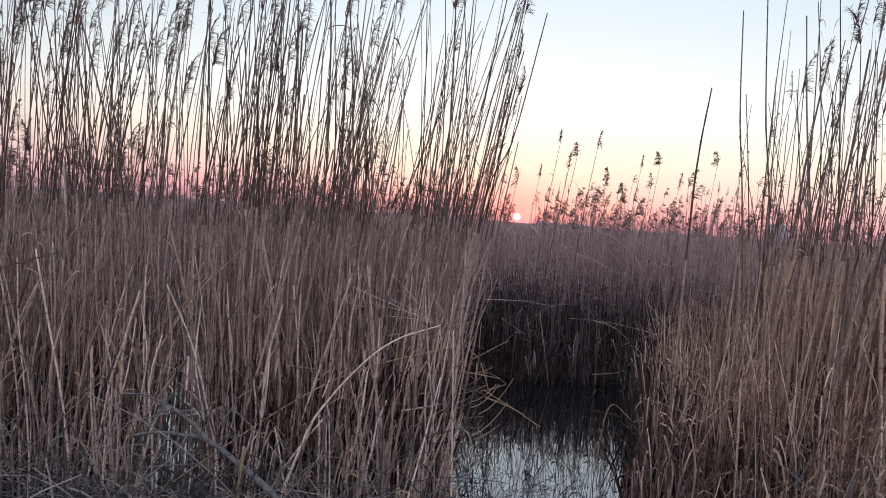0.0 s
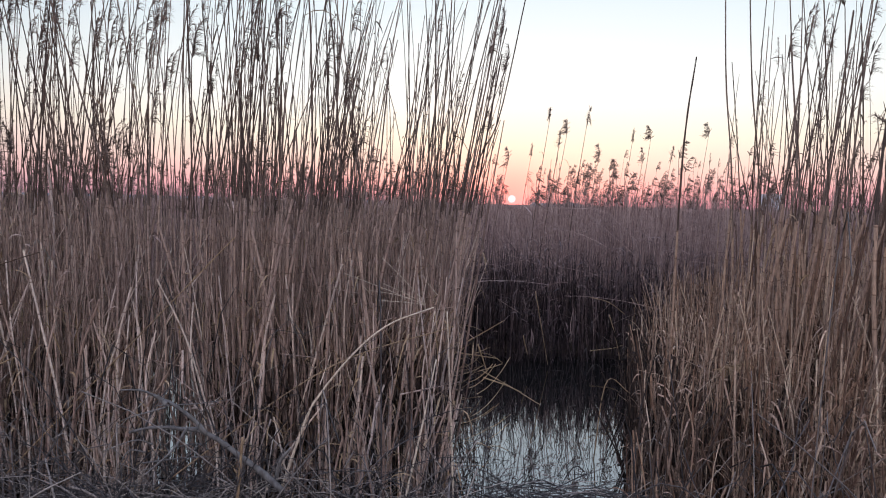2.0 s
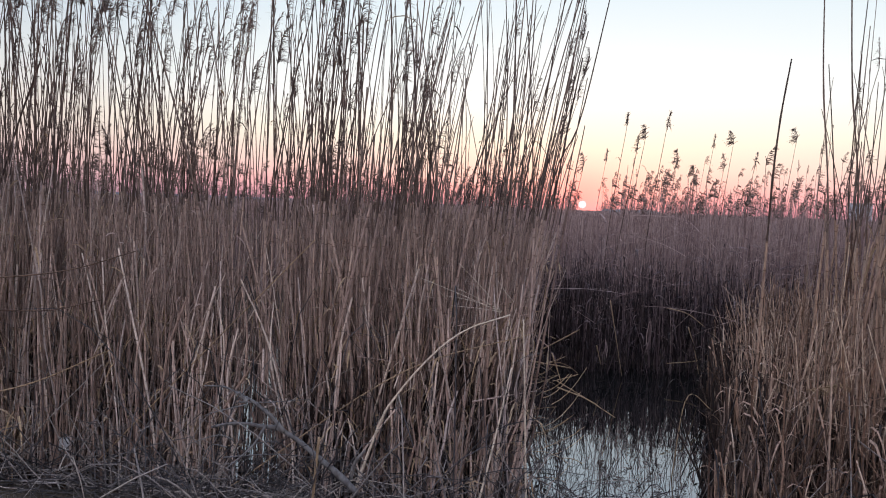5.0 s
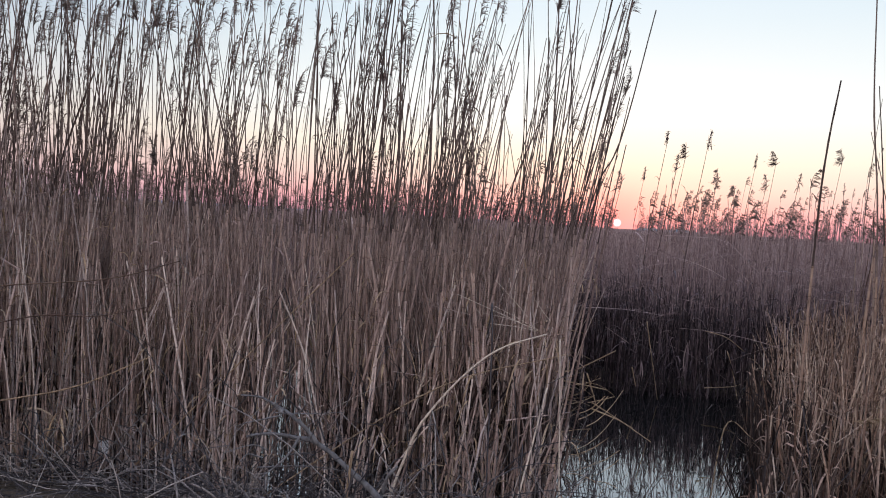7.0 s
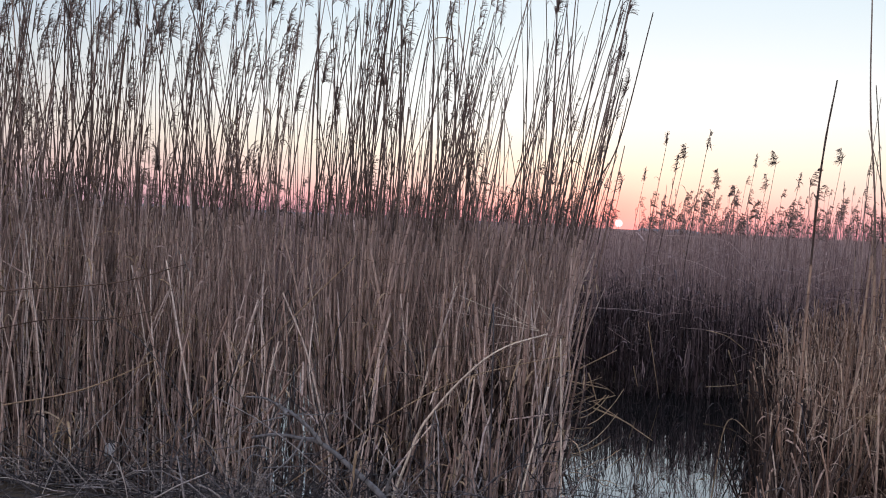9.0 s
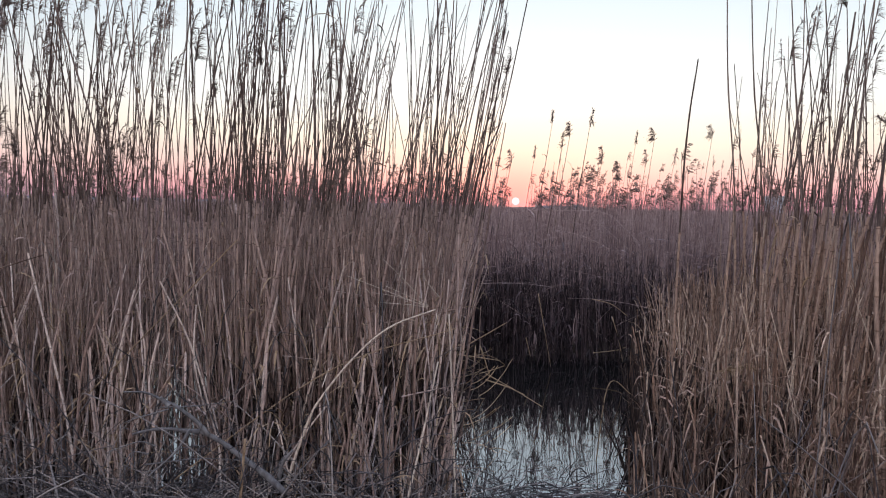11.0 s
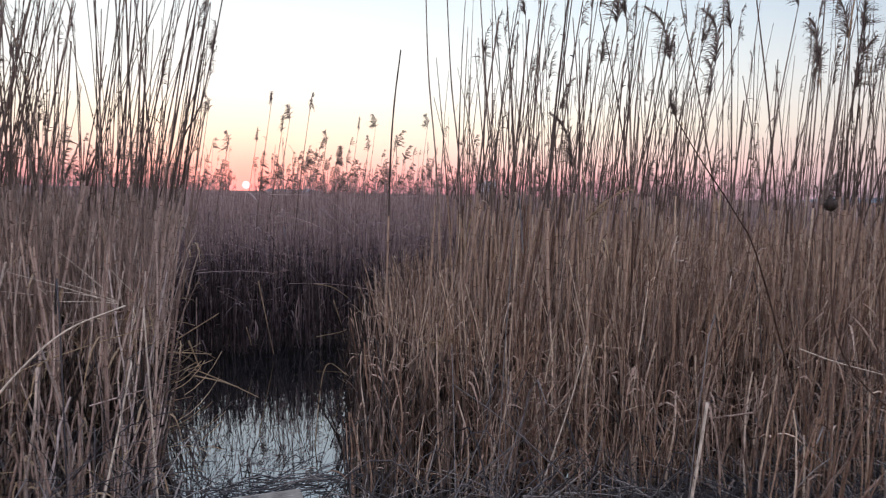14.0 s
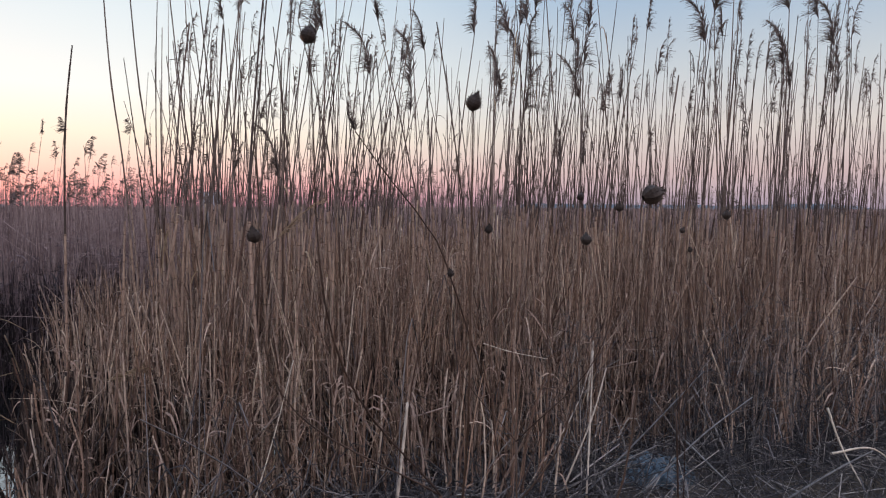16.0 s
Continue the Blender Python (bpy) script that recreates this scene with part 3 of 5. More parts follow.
# ---------------------------------------------------------------- plumes and tall reeds
def plume_sets(g, length=0.25, n=24, flag=0.75, spikes=7, broad=1.0, reach=1.0, lift=1.0):
    """A dry reed panicle: a nodding axis with close branchlets that rise along it and bow over to its lee side, long at the foot and short at the tip."""
    axis = smooth_line([(0, 0, 0), (length * 0.04, 0, length * 0.35), (length * 0.16 * flag, 0, length * 0.72), (length * 0.42 * flag, 0, length)], 17)
    sets = [sweep(axis[None], np.linspace(0.0028, 0.0009, 17)[None], 3)]
    m = 2 * n
    f = g.uniform(0, 1, m) ** 1.15 * 0.97
    i = (f * 16).astype(int)
    w = (f * 16 - i)[:, None]
    p = axis[i] * (1 - w) + axis[i + 1] * w
    L = reach * length * (0.50 - 0.34 * f) * g.uniform(0.55, 1.1, m)
    lee = np.where(g.random(m) < 0.94, g.uniform(0.35, 1.0, m), -0.15)
    s = np.linspace(0, 1, 6)[None]
    out = L[:, None] * lee[:, None] * ((0.16 + 0.7 * (1 - lift)) * s + g.uniform(0.35, 0.75, m)[:, None] * s * s)
    rise = L[:, None] * (lift * g.uniform(0.75, 1.0, m)[:, None] * s - g.uniform(0.25, 0.85, m)[:, None] * np.abs(lee)[:, None] * s * s)
    depth = L[:, None] * g.normal(0, 0.14, m)[:, None] * s
    lines = p[:, None] + np.stack((out, depth, rise), -1)
    ws = broad * 0.0046 * g.uniform(0.6, 1.3, m)[:, None] * np.sin(np.pi * np.linspace(0.1, 0.96, 6))[None] + 0.0006
    ac = np.stack((np.full(m, 0.75), g.normal(0, 0.4, m), g.uniform(-0.15, 0.7, m)), -1)
    sets.append(ribbons(lines, ws, ac / np.linalg.norm(ac, axis=1, keepdims=True)))
    # spikelets along the branchlets
    cnt = m * spikes // 2
    pk, kk = g.integers(0, m, cnt), g.integers(1, 6, cnt)
    st = lines[pk, kk]
    dirn = st - lines[pk, kk - 1]
    dirn = dirn / (np.linalg.norm(dirn, axis=1, keepdims=True) + 1e-9) + g.normal(0, 0.18, (cnt, 3))
    sl = st[:, None] + dirn[:, None] * np.linspace(-0.3, 1, 3)[None, :, None] * 0.016
    ac = np.stack((np.full(cnt, 0.7), g.normal(0, 0.4, cnt), g.uniform(0.0, 0.8, cnt)), -1)
    sets.append(ribbons(sl, broad * np.tile([0.0006, 0.0021, 0.0004], (cnt, 1)), ac / np.linalg.norm(ac, axis=1, keepdims=True)))
    return joined(*sets)


PLUMES = [mesh_of("plume", *plume_sets(np.random.default_rng(50 + i), 0.18 + 0.022 * i, 92 + 6 * i, 0.35 + 0.15 * i, 3, 0.85, 0.95, 0.88), m_plume) for i in range(6)]
FLAGS = [mesh_of("plume", *plume_sets(np.random.default_rng(150 + i), 0.115 + 0.012 * i, 40, 0.8 + 0.15 * i, 6, 1.7, 1.8, 0.42), m_plume) for i in range(6)]
TALL_LABEL = {True: "tall dry reed with a feathery brown plume", False: "tall dry reed stalk with a broken bare tip"}


def nodes_on(line, r, every=0.19):
    """Stem radii with the slight swellings at a reed's nodes."""
    d = np.concatenate(([0], np.cumsum(np.linalg.norm(np.diff(line, axis=0), axis=1))))
    return r * (1 + 0.22 * (np.abs((d / every) % 1 - 0.5) > 0.44))


def lower_part(line, top, k):
    """The stretch of a stalk below the height top, as k points."""
    z = line[:, 2]
    j = int(np.argmax(z > top)) if (z > top).any() else len(z) - 1
    f = j - 1 + (top - z[j - 1]) / (z[j] - z[j - 1]) if z[j] > top else j
    at = np.linspace(0, max(f, 1.0), k)
    return np.stack([np.interp(at, np.arange(len(z)), line[:, c]) for c in range(3)], -1)


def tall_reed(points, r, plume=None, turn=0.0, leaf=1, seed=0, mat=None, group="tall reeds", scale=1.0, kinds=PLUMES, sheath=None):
    """One tall reed from its foot to its tip: stem, plume and a few torn leaves."""
    g = np.random.default_rng(1000 + seed)
    p = np.array(points, float)
    root = new("reed")
    root.location = p[0]
    line = smooth_line(p - p[0], 15)
    v, qd = sweep(line[None], nodes_on(line, np.linspace(r, r * (0.42 if plume is not None else 0.6), 15))[None], 6)
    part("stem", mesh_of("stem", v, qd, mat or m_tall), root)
    # lower stem covered in a lighter colour that paints the front light on it
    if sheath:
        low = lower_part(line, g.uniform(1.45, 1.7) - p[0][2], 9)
        part("sheath", mesh_of("sheath", *sweep(low[None], np.linspace(r * 1.28, r * 1.12, 9)[None], 6), sheath), root, "straw-brown sleeve, front light painted on the lower stem")
    if plume is not None:
        ob = part("plume", kinds[plume], root)
        d = line[-1] - line[-2]
        ob.matrix_basis = Matrix.Translation(line[-1]) @ Vector(d).to_track_quat("Z", "Y").to_matrix().to_4x4() @ pose(0, 0, 0, 0, 0, turn) @ Matrix.Scale(scale, 4)
    for _ in range(leaf):
        lv = blades(g, line[None], 1, 0.35, 0.9, 0.24, 0.011, 1.1)
        part("leaf", mesh_of("leaf", *lv, m_leaf), root)
    return tagged(root, TALL_LABEL[plume is not None], "reed", group)


# reeds that stand out at the edges of the gap
EDGE = [((0.20, 4.4, -0.2), (0.44, 4.4, 1.71), (0.61, 4.4, 2.2), (0.77, 4.4, 3.01)), ((0.12, 4.6, -0.2), (0.42, 4.6, 1.8), (0.55, 4.6, 2.47), (0.68, 4.6, 3.3)),
        ((0.0, 4.5, -0.2), (0.28, 4.5, 1.75), (0.4, 4.5, 2.37), (0.54, 4.5, 3.25)), ((1.80, 4.45, -0.2), (1.83, 4.45, 1.64), (1.845, 4.43, 2.2), (1.893, 4.43, 2.63)),
        ((2.35, 4.6, -0.2), (2.27, 4.6, 1.64), (2.18, 4.6, 2.5), (2.14, 4.6, 3.2)), ((2.5, 4.6, -0.2), (2.46, 4.6, 1.64), (2.36, 4.6, 2.5), (2.3, 4.6, 3.3)),
        ((2.8, 4.6, -0.2), (2.75, 4.6, 1.64), (2.65, 4.6, 2.5), (2.58, 4.6, 3.2))]
for i, pts in enumerate(EDGE):
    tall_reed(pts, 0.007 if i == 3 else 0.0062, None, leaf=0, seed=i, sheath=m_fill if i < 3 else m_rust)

# plumed reeds that rise over the far bank in the gap: place of the plume
RISING = [(1.90, 9.0, 2.78), (2.14, 9.0, 2.60), (2.04, 9.0, 2.45), (2.41, 9.0, 2.76), (1.35, 9.0, 2.17), (1.12, 9.0, 2.62), (0.95, 9.0, 2.48), (4.39, 13.0, 2.93), (4.75, 13.0, 2.98),
          (3.73, 13.0, 2.58), (5.17, 13.0, 2.58), (4.6, 13.0, 2.5), (4.05, 13.0, 2.36), (2.4, 13.0, 2.6), (3.31, 13.0, 2.12), (5.9, 13.0, 3.05)]
for i, (x, y, z) in enumerate(RISING):
    tall_reed([(x - 0.25 + 0.1 * math.sin(i * 2.1), y + 0.1, 0.05), (x - 0.16, y, z * 0.55), (x, y, z)], 0.0075, i % 6, 25 * math.sin(i * 1.7), 1, 40 + i, group="reeds over the far bank", scale=1.55 if y < 10 else 1.9, kinds=FLAGS)

# the tall reeds of the two stands
def tall_places(g, n):
    x, y = scatter(g, n, -7, 13, -1.7, 9.2, lambda a, b: (b > bank_edge(a) + 0.25) & ((bearing(a, b) < 3.4) | (bearing(a, b) > 25.2)) & (np.hypot(a, b) > 3.6) & ~in_opening(a, b))
    c = clumped(x, y, 1.1, 3.3)
    ok = (c > g.uniform(-0.35, 0.4, len(x))) & ~(in_pool(x, y) & (g.random(len(x)) < 0.5)) & ~((bearing(x, y) > 20) & (bearing(x, y) < 30) & (g.random(len(x)) < 0.5))
    # a thicker clump beside the opening
    a, r = np.radians(g.uniform(-17, 2.5, 190)), g.uniform(4.0, 6.6, 190)
    # and the two outer ends
    a2, r2 = np.radians(np.concatenate((-50 + 34 * g.random(500) ** 1.35, g.uniform(-48, -33, 160)))), g.uniform(4.8, 9.5, 660)
    a3, r3 = np.radians(np.concatenate((g.uniform(56, 90, 200), g.normal(81, 2.6, 70)))), g.uniform(5.6, 10.0, 270)
    a4, r4 = np.radians(np.concatenate((g.uniform(28, 46, 95), g.normal(55.6, 1.9, 46), g.normal(33.0, 1.2, 22)))), g.uniform(4.4, 7.0, 163)
    a, r = np.concatenate((a, a2, a3, a4)), np.concatenate((r, r2, r3, r4))
    ex, ey = 0.06 + np.sin(a) * r, 0.14 + np.cos(a) * r
    keep = ey > bank_edge(ex)
    return np.concatenate((x[ok], ex[keep])), np.concatenate((y[ok], ey[keep]))


def tall_line(g, x, y):
    b = float(bearing(x, y))
    h = float(np.clip(g.normal(3.35 if b < 42 else 3.2, 0.32), 2.5, 4.0)) if g.random() < 0.62 else g.uniform(1.8, 2.7)
    fan = 0.015 + 0.10 * float(np.clip((b + 14) / 17, 0, 1)) if b < 4 else (0.0 if b < 34 else 0.05)
    sway = 0.16 * noise.noise((x * 1.7, y * 1.7, 8.0))
    lx, ly = (g.normal(fan, (0.045 if b < 24 else 0.06) if g.random() < 0.85 else 0.16) + sway) * h, g.normal(0, 0.05) * h
    # the gap stays open to the sky
    if 20 < b < 40:
        lx = max(lx, 0.06 + math.tan(radians(26.2)) * (y - 0.14) - x)
    if b < 4:
        lx = min(lx, 0.06 + math.tan(radians(7.6)) * (y - 0.14) - x)
    bx = (g.normal(0.0, 0.026) + 0.3 * sway) * h
    z0 = max(float(ground_z(x, y)), -0.3)
    return h, b, [(x, y, z0), (x + lx * 0.42 - bx, y + ly * 0.4, z0 + h * 0.45), (x + lx * 0.75 - bx * 0.6, y + ly * 0.75, z0 + h * 0.78), (x + lx, y + ly, z0 + h)]


g = np.random.default_rng(77)
px, py = tall_places(g, 8600)
near = np.argsort(np.hypot(px, py) * np.where(px > 4, 0.8, 1.0) + g.uniform(0, 2.5, len(px)))
for i, k in enumerate(near[:290]):
    h, b, pts = tall_line(g, px[k], py[k])
    has = g.random() < (0.1 if h < 2.75 else 0.78 if b < -18 else 0.38 if b < 25 else 0.32 if b < 42 else 0.75)
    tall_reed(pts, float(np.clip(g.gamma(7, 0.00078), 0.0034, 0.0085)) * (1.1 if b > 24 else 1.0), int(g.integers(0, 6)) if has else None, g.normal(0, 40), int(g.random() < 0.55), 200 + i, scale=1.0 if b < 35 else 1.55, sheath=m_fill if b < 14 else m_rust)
# the rest of them, behind
rest = near[290:1860]
lines, radii, sets, clad = [], [], [], {True: [], False: []}
back = [plume_sets(np.random.default_rng(80 + i), 0.22, 34, 0.5 + 0.15 * i, 3, 1.2, 1.0, 0.85) for i in range(4)]
for i, k in enumerate(rest):
    h, b, pts = tall_line(g, px[k], py[k])
    ln = smooth_line(pts, 8)
    lines.append(ln), radii.append(np.linspace(1, 0.45, 8) * g.uniform(0.0040, 0.0074))
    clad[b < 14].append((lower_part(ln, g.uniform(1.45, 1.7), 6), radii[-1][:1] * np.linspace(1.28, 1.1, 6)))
    if g.random() < ((0.5 if b < -20 else 0.08) if h < 2.75 else 0.8 if b < -18 else 0.3 if b < 42 else 0.45):
        v, qd = back[i % 4]
        a, sc = g.normal(0, 0.6), g.uniform(0.85, 1.4) * (1.12 if b > 42 else 1.0)
        ca, sa = math.cos(a), math.sin(a)
        sets.append((np.stack((v[:, 0] * ca - v[:, 1] * sa, v[:, 0] * sa + v[:, 1] * ca, v[:, 2]), -1) * sc + ln[-1], qd))
lines = np.array(lines)
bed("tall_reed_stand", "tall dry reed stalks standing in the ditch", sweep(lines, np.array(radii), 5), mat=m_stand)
# paler covers: front light painted onto the lower stems, up to eye height
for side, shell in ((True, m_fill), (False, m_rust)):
    bed("lit_sleeves", "straw-brown sleeves, front light painted on the lower stems", sweep(np.array([l for l, _ in clad[side]]), np.array([r for _, r in clad[side]]), 5), mat=shell)
bed("tall_reed_plumes", "feathery brown plumes of the tall reeds", *sets, mat=m_plume)
bed("tall_reed_leaves", "torn dry leaves on the tall reeds", blades(g, lines, 1300, 0.42, 0.95, 0.15, 0.009, 1.1), mat=m_stand)


def plumed_far(name, label, n, r0, r1, z0, z1, seed, thick=0.0055, rich=9, a0=-50.0, a1=92.0):
    """Small plumed reeds that stand out above the far field."""
    g = np.random.default_rng(seed)
    x, y = sector(g, n, r0, r1, a0, a1)
    ok = ((y > far_edge(x) + 0.3) | (bearing(x, y) > 62)) & ~before_sun(x, y, 0.45) & ((bearing(x, y) < 57) | (g.random(n) < 0.5))
    x, y = x[ok], y[ok]
    m = len(x)
    h = z0 + (z1 - z0) * g.beta(1.3, 2.6, m)
    r = np.full(m, thick)
    lines, radii = stalks(g, x, y, ground_z(x, y), h, np.abs(g.normal(0.02, 0.04, m)), g.normal(0, 0.03, m), r, r * 0.6, 5, 3, (0.6, 0), 1.0)
    bed(name, label, sweep(lines, radii, 3), mat=m_far)
    sets = []
    base = [plume_sets(np.random.default_rng(90 + i), 0.125, rich + 6, 0.9, 5, 2.4, 1.5, 0.55) for i in range(4)]
    for j in range(m):
        if g.random() < 0.2:
            continue
        v, qd = base[j % 4]
        a, s = g.normal(0, 0.6), g.uniform(0.85, 1.6)
        ca, sa = math.cos(a), math.sin(a)
        sets.append((np.stack((v[:, 0] * ca - v[:, 1] * sa, v[:, 0] * sa + v[:, 1] * ca, v[:, 2]), -1) * s + lines[j, -1], qd))
    bed(name.replace("reeds", "plumes"), "small feathery reed plumes above the far bank", *sets, mat=m_plume)


plumed_far("slender_reeds", "slender plumed reeds rising above the far bank", 1100, 8, 17, 1.7, 2.6, 61)
plumed_far("slender_reeds", "slender plumed reeds far out in the marsh", 900, 17, 40, 1.6, 2.8, 62, 0.008, 6)
plumed_far("slender_reeds", "slender plumed reeds at the end of the rusty stand", 250, 6.5, 13, 1.7, 2.6, 64, 0.0045, 7, 66.0, 92.0)
plumed_far("low_reeds", "low plumed reeds along the top of the far bank", 4200, 8, 24, 1.5, 2.2, 63, 0.006, 4)

# thin stems bowed and lying across the reeds of the far bank
g = np.random.default_rng(68)
n = 700
a, r = np.radians(g.uniform(-4, 46, n)), g.uniform(7.0, 13.0, n)
x, y = np.sin(a) * r, np.maximum(np.cos(a) * r, far_edge(np.sin(a) * r) + 0.05)
L, turn, s = g.gamma(3, 0.22, n), g.normal(0, 0.7, n) + np.pi * (g.random(n) < 0.5), np.linspace(0, 1, 7)[None]
z = g.uniform(0.35, 1.45, n)
lines = np.stack((x[:, None] + L[:, None] * np.cos(turn)[:, None] * s, y[:, None] + 0.4 * L[:, None] * np.sin(turn)[:, None] * s,
                  np.clip(z[:, None] + L[:, None] * (g.normal(0.15, 0.35, n)[:, None] * s - g.uniform(0, 0.5, n)[:, None] * s * s), 0.1, 1.62)), -1)
bed("bowed_stems", "thin pale stems bowed over across the far bank", sweep(lines, g.uniform(0.002, 0.0042, n)[:, None] * np.linspace(1, 0.6, 7)[None], 3), mat=m_far)

# ---------------------------------------------------------------- shrubs and a far building
def shrub(az, dist, width, height, seed, label):
    """A bare shrub: limbs from one foot that fork into many twigs."""
    g = np.random.default_rng(seed)
    root = new("shrub")
    a = math.radians(az)
    root.location = (math.sin(a) * dist, math.cos(a) * dist, float(ground_z(math.sin(a) * dist, math.cos(a) * dist)))
    n = 16
    ang, lean = g.uniform(-np.pi, np.pi, n), g.uniform(0.1, 1.0, n) * width / 2
    s = np.linspace(0, 1, 7)[None]
    h = height * g.uniform(0.65, 0.95, n) * (1 - 0.35 * (lean / width * 2) ** 2)
    main = np.stack((np.cos(ang)[:, None] * lean[:, None] * s ** 0.8, np.sin(ang)[:, None] * lean[:, None] * s ** 0.8, h[:, None] * s), -1)
    main[:, 1:, :2] += g.normal(0, 0.02 * width, (n, 6, 2))
    part("limbs", mesh_of("limbs", *sweep(main, np.tile(np.linspace(0.02, 0.006, 7), (n, 1)), 5), m_dark), root)
    m = 900
    pk, kk = g.integers(0, n, m), g.integers(2, 7, m)
    p = main[pk, kk]
    d = np.stack((g.normal(0, 0.6, m), g.normal(0, 0.6, m), g.uniform(0.1, 1.2, m)), -1)
    d /= np.linalg.norm(d, axis=1, keepdims=True)
    L = height * g.uniform(0.08, 0.26, m)
    tw = p[:, None] + d[:, None] * (np.linspace(0, 1, 4)[None, :, None] * L[:, None, None])
    part("twigs", mesh_of("twigs", *sweep(tw, np.tile(np.linspace(0.007, 0.003, 4), (m, 1)), 3), m_bush), root)
    return tagged(root, label, "shrub", "shrubs in the marsh")


shrub(44.4, 24, 2.0, 2.35, 5, "leafless grey-brown shrub in the reed field")
shrub(23.6, 27, 0.9, 1.95, 6, "small dark leafless shrub in the reed field")
shrub(36.5, 34, 1.2, 2.0, 7, "low leafless shrub in the reed field")

# a flat-roofed building far behind the marsh
house = new("distant_building")
hb = radians(29.15)
house.location = (math.sin(hb) * 320, math.cos(hb) * 320, 0)
house.rotation_euler = (0, 0, -hb)
for nm, size, at in (("wall", (8.4, 8.0, 7.8), (0, 0, 3.9)), ("roof", (8.8, 8.4, 0.4), (0, 0, 8.0))):
    bm = bmesh.new()
    bmesh.ops.create_cube(bm, size=1.0)
    bmesh.ops.scale(bm, vec=size, verts=bm.verts)
    bmesh.ops.translate(bm, vec=at, verts=bm.verts)
    bmesh.ops.bevel(bm, geom=bm.edges[:], offset=0.08, segments=1, affect="EDGES")
    me = bpy.data.meshes.new(nm)
    bm.to_mesh(me)
    bm.free()
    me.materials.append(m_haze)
    part(nm, me, house)
tagged(house, "hazy grey-blue flat-roofed building beyond the marsh", "building")

# ---------------------------------------------------------------- near bank: litter of dead reed
g = np.random.default_rng(91)
n = 2400
x = g.uniform(-5.5, 9.5, n)
y = bank_edge(x) + g.normal(-0.15, 0.3, n)
ok = ~((x > 0.5) & (x < 1.05) & (y > 3.0) & (y < 3.62)) & (np.hypot(x - 0.1, y) > 1.5)
x, y = x[ok], y[ok]
n = len(x)
a = g.uniform(-np.pi, np.pi, n)
L = g.uniform(0.08, 0.5, n)
s = np.linspace(0, 1, 5)[None]
up = g.gamma(1.3, 0.16, n)
z0 = np.maximum(ground_z(x, y), 0.0) + g.uniform(0, 0.05, n)
lines = np.stack((x[:, None] + np.cos(a)[:, None] * L[:, None] * s, y[:, None] + np.sin(a)[:, None] * L[:, None] * s * 0.8,
                  z0[:, None] + up[:, None] * np.where(g.random(n) < 0.25, 1.0, 0.0)[:, None] * np.sin(s * np.pi * 0.8) + up[:, None] * s * g.uniform(0, 0.9, n)[:, None]), -1)
r = g.uniform(0.0016, 0.0044, n)
v1 = sweep(lines, r[:, None] * np.ones((1, 5)), 3)
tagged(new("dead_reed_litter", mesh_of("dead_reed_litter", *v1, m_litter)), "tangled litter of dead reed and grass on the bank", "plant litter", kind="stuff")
n = 1700
x = g.uniform(-5.5, 7.5, n)
y = bank_edge(x) - np.abs(g.normal(-0.1, 0.55, n))
ok = ~((x > 0.48) & (x < 1.08) & (y > 2.6) & (y < 3.66)) & (np.hypot(x - 0.1, y) > 1.3)
x, y = x[ok], y[ok]
n = len(x)
h = g.gamma(3, 0.045, n) + 0.04
r = g.uniform(0.001, 0.0022, n)
lines, radii = stalks(g, x, y, ground_z(x, y), h, np.abs(g.normal(0, 0.5, n)), g.normal(0, 0.45, n), r, r * 0.3, 4, 3, (0, 0), 1.0)
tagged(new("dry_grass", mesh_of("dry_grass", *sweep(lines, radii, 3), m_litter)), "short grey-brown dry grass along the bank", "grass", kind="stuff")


n = 6500
x = g.uniform(2.4, 8.5, n)
y = bank_edge(x) - np.abs(g.normal(0, 0.8, n))
ok = (np.hypot(x - 4.05, y - 1.65) > 0.3) | (g.random(n) < 0.3)
x, y = x[ok], y[ok]
n = len(x)
L, a, s = g.gamma(2.0, 0.13, n), g.normal(0.6, 1.3, n), np.linspace(0, 1, 4)[None]
lines = np.stack((x[:, None] + np.cos(a)[:, None] * L[:, None] * s, y[:, None] + np.sin(a)[:, None] * L[:, None] * s,
                  ground_z(x, y)[:, None] + g.uniform(0.0, 0.06, n)[:, None] + (g.normal(0, 0.1, n) ** 2)[:, None] * 4 * s), -1)
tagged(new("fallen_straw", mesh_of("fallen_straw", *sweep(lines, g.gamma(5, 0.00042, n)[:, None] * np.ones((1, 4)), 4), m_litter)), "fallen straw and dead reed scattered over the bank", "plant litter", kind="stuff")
# bleached straws and twigs that lean and lie over the bank's edge
gs = np.random.default_rng(93)
n = 1100
x = np.where(gs.random(n) < 0.5, gs.uniform(-4.2, 0.4, n), gs.uniform(1.2, 6.2, n))
y = bank_edge(x) - np.abs(gs.normal(0, 0.32, n)) - 0.05
ok = ~((x > 0.45) & (x < 1.1) & (y > 2.5)) & (np.hypot(x - 4.05, y - 1.65) > 0.3) & (np.hypot(x - 0.1, y) > 1.5)
x, y = x[ok], y[ok]
n = len(x)
L, a, s = gs.gamma(4, 0.085, n), gs.uniform(-np.pi, np.pi, n), np.linspace(0, 1, 5)[None]
pitch = np.where(gs.random(n) < 0.5, gs.uniform(0.0, 0.25, n), gs.uniform(0.25, 1.25, n))
lines = np.stack((x[:, None] + np.cos(a)[:, None] * L[:, None] * s, y[:, None] + 0.6 * np.sin(a)[:, None] * L[:, None] * s,
                  ground_z(x, y)[:, None] + 0.02 + gs.uniform(0, 0.06, n)[:, None] + L[:, None] * pitch[:, None] * (s - gs.uniform(0, 0.4, n)[:, None] * s * s)), -1)
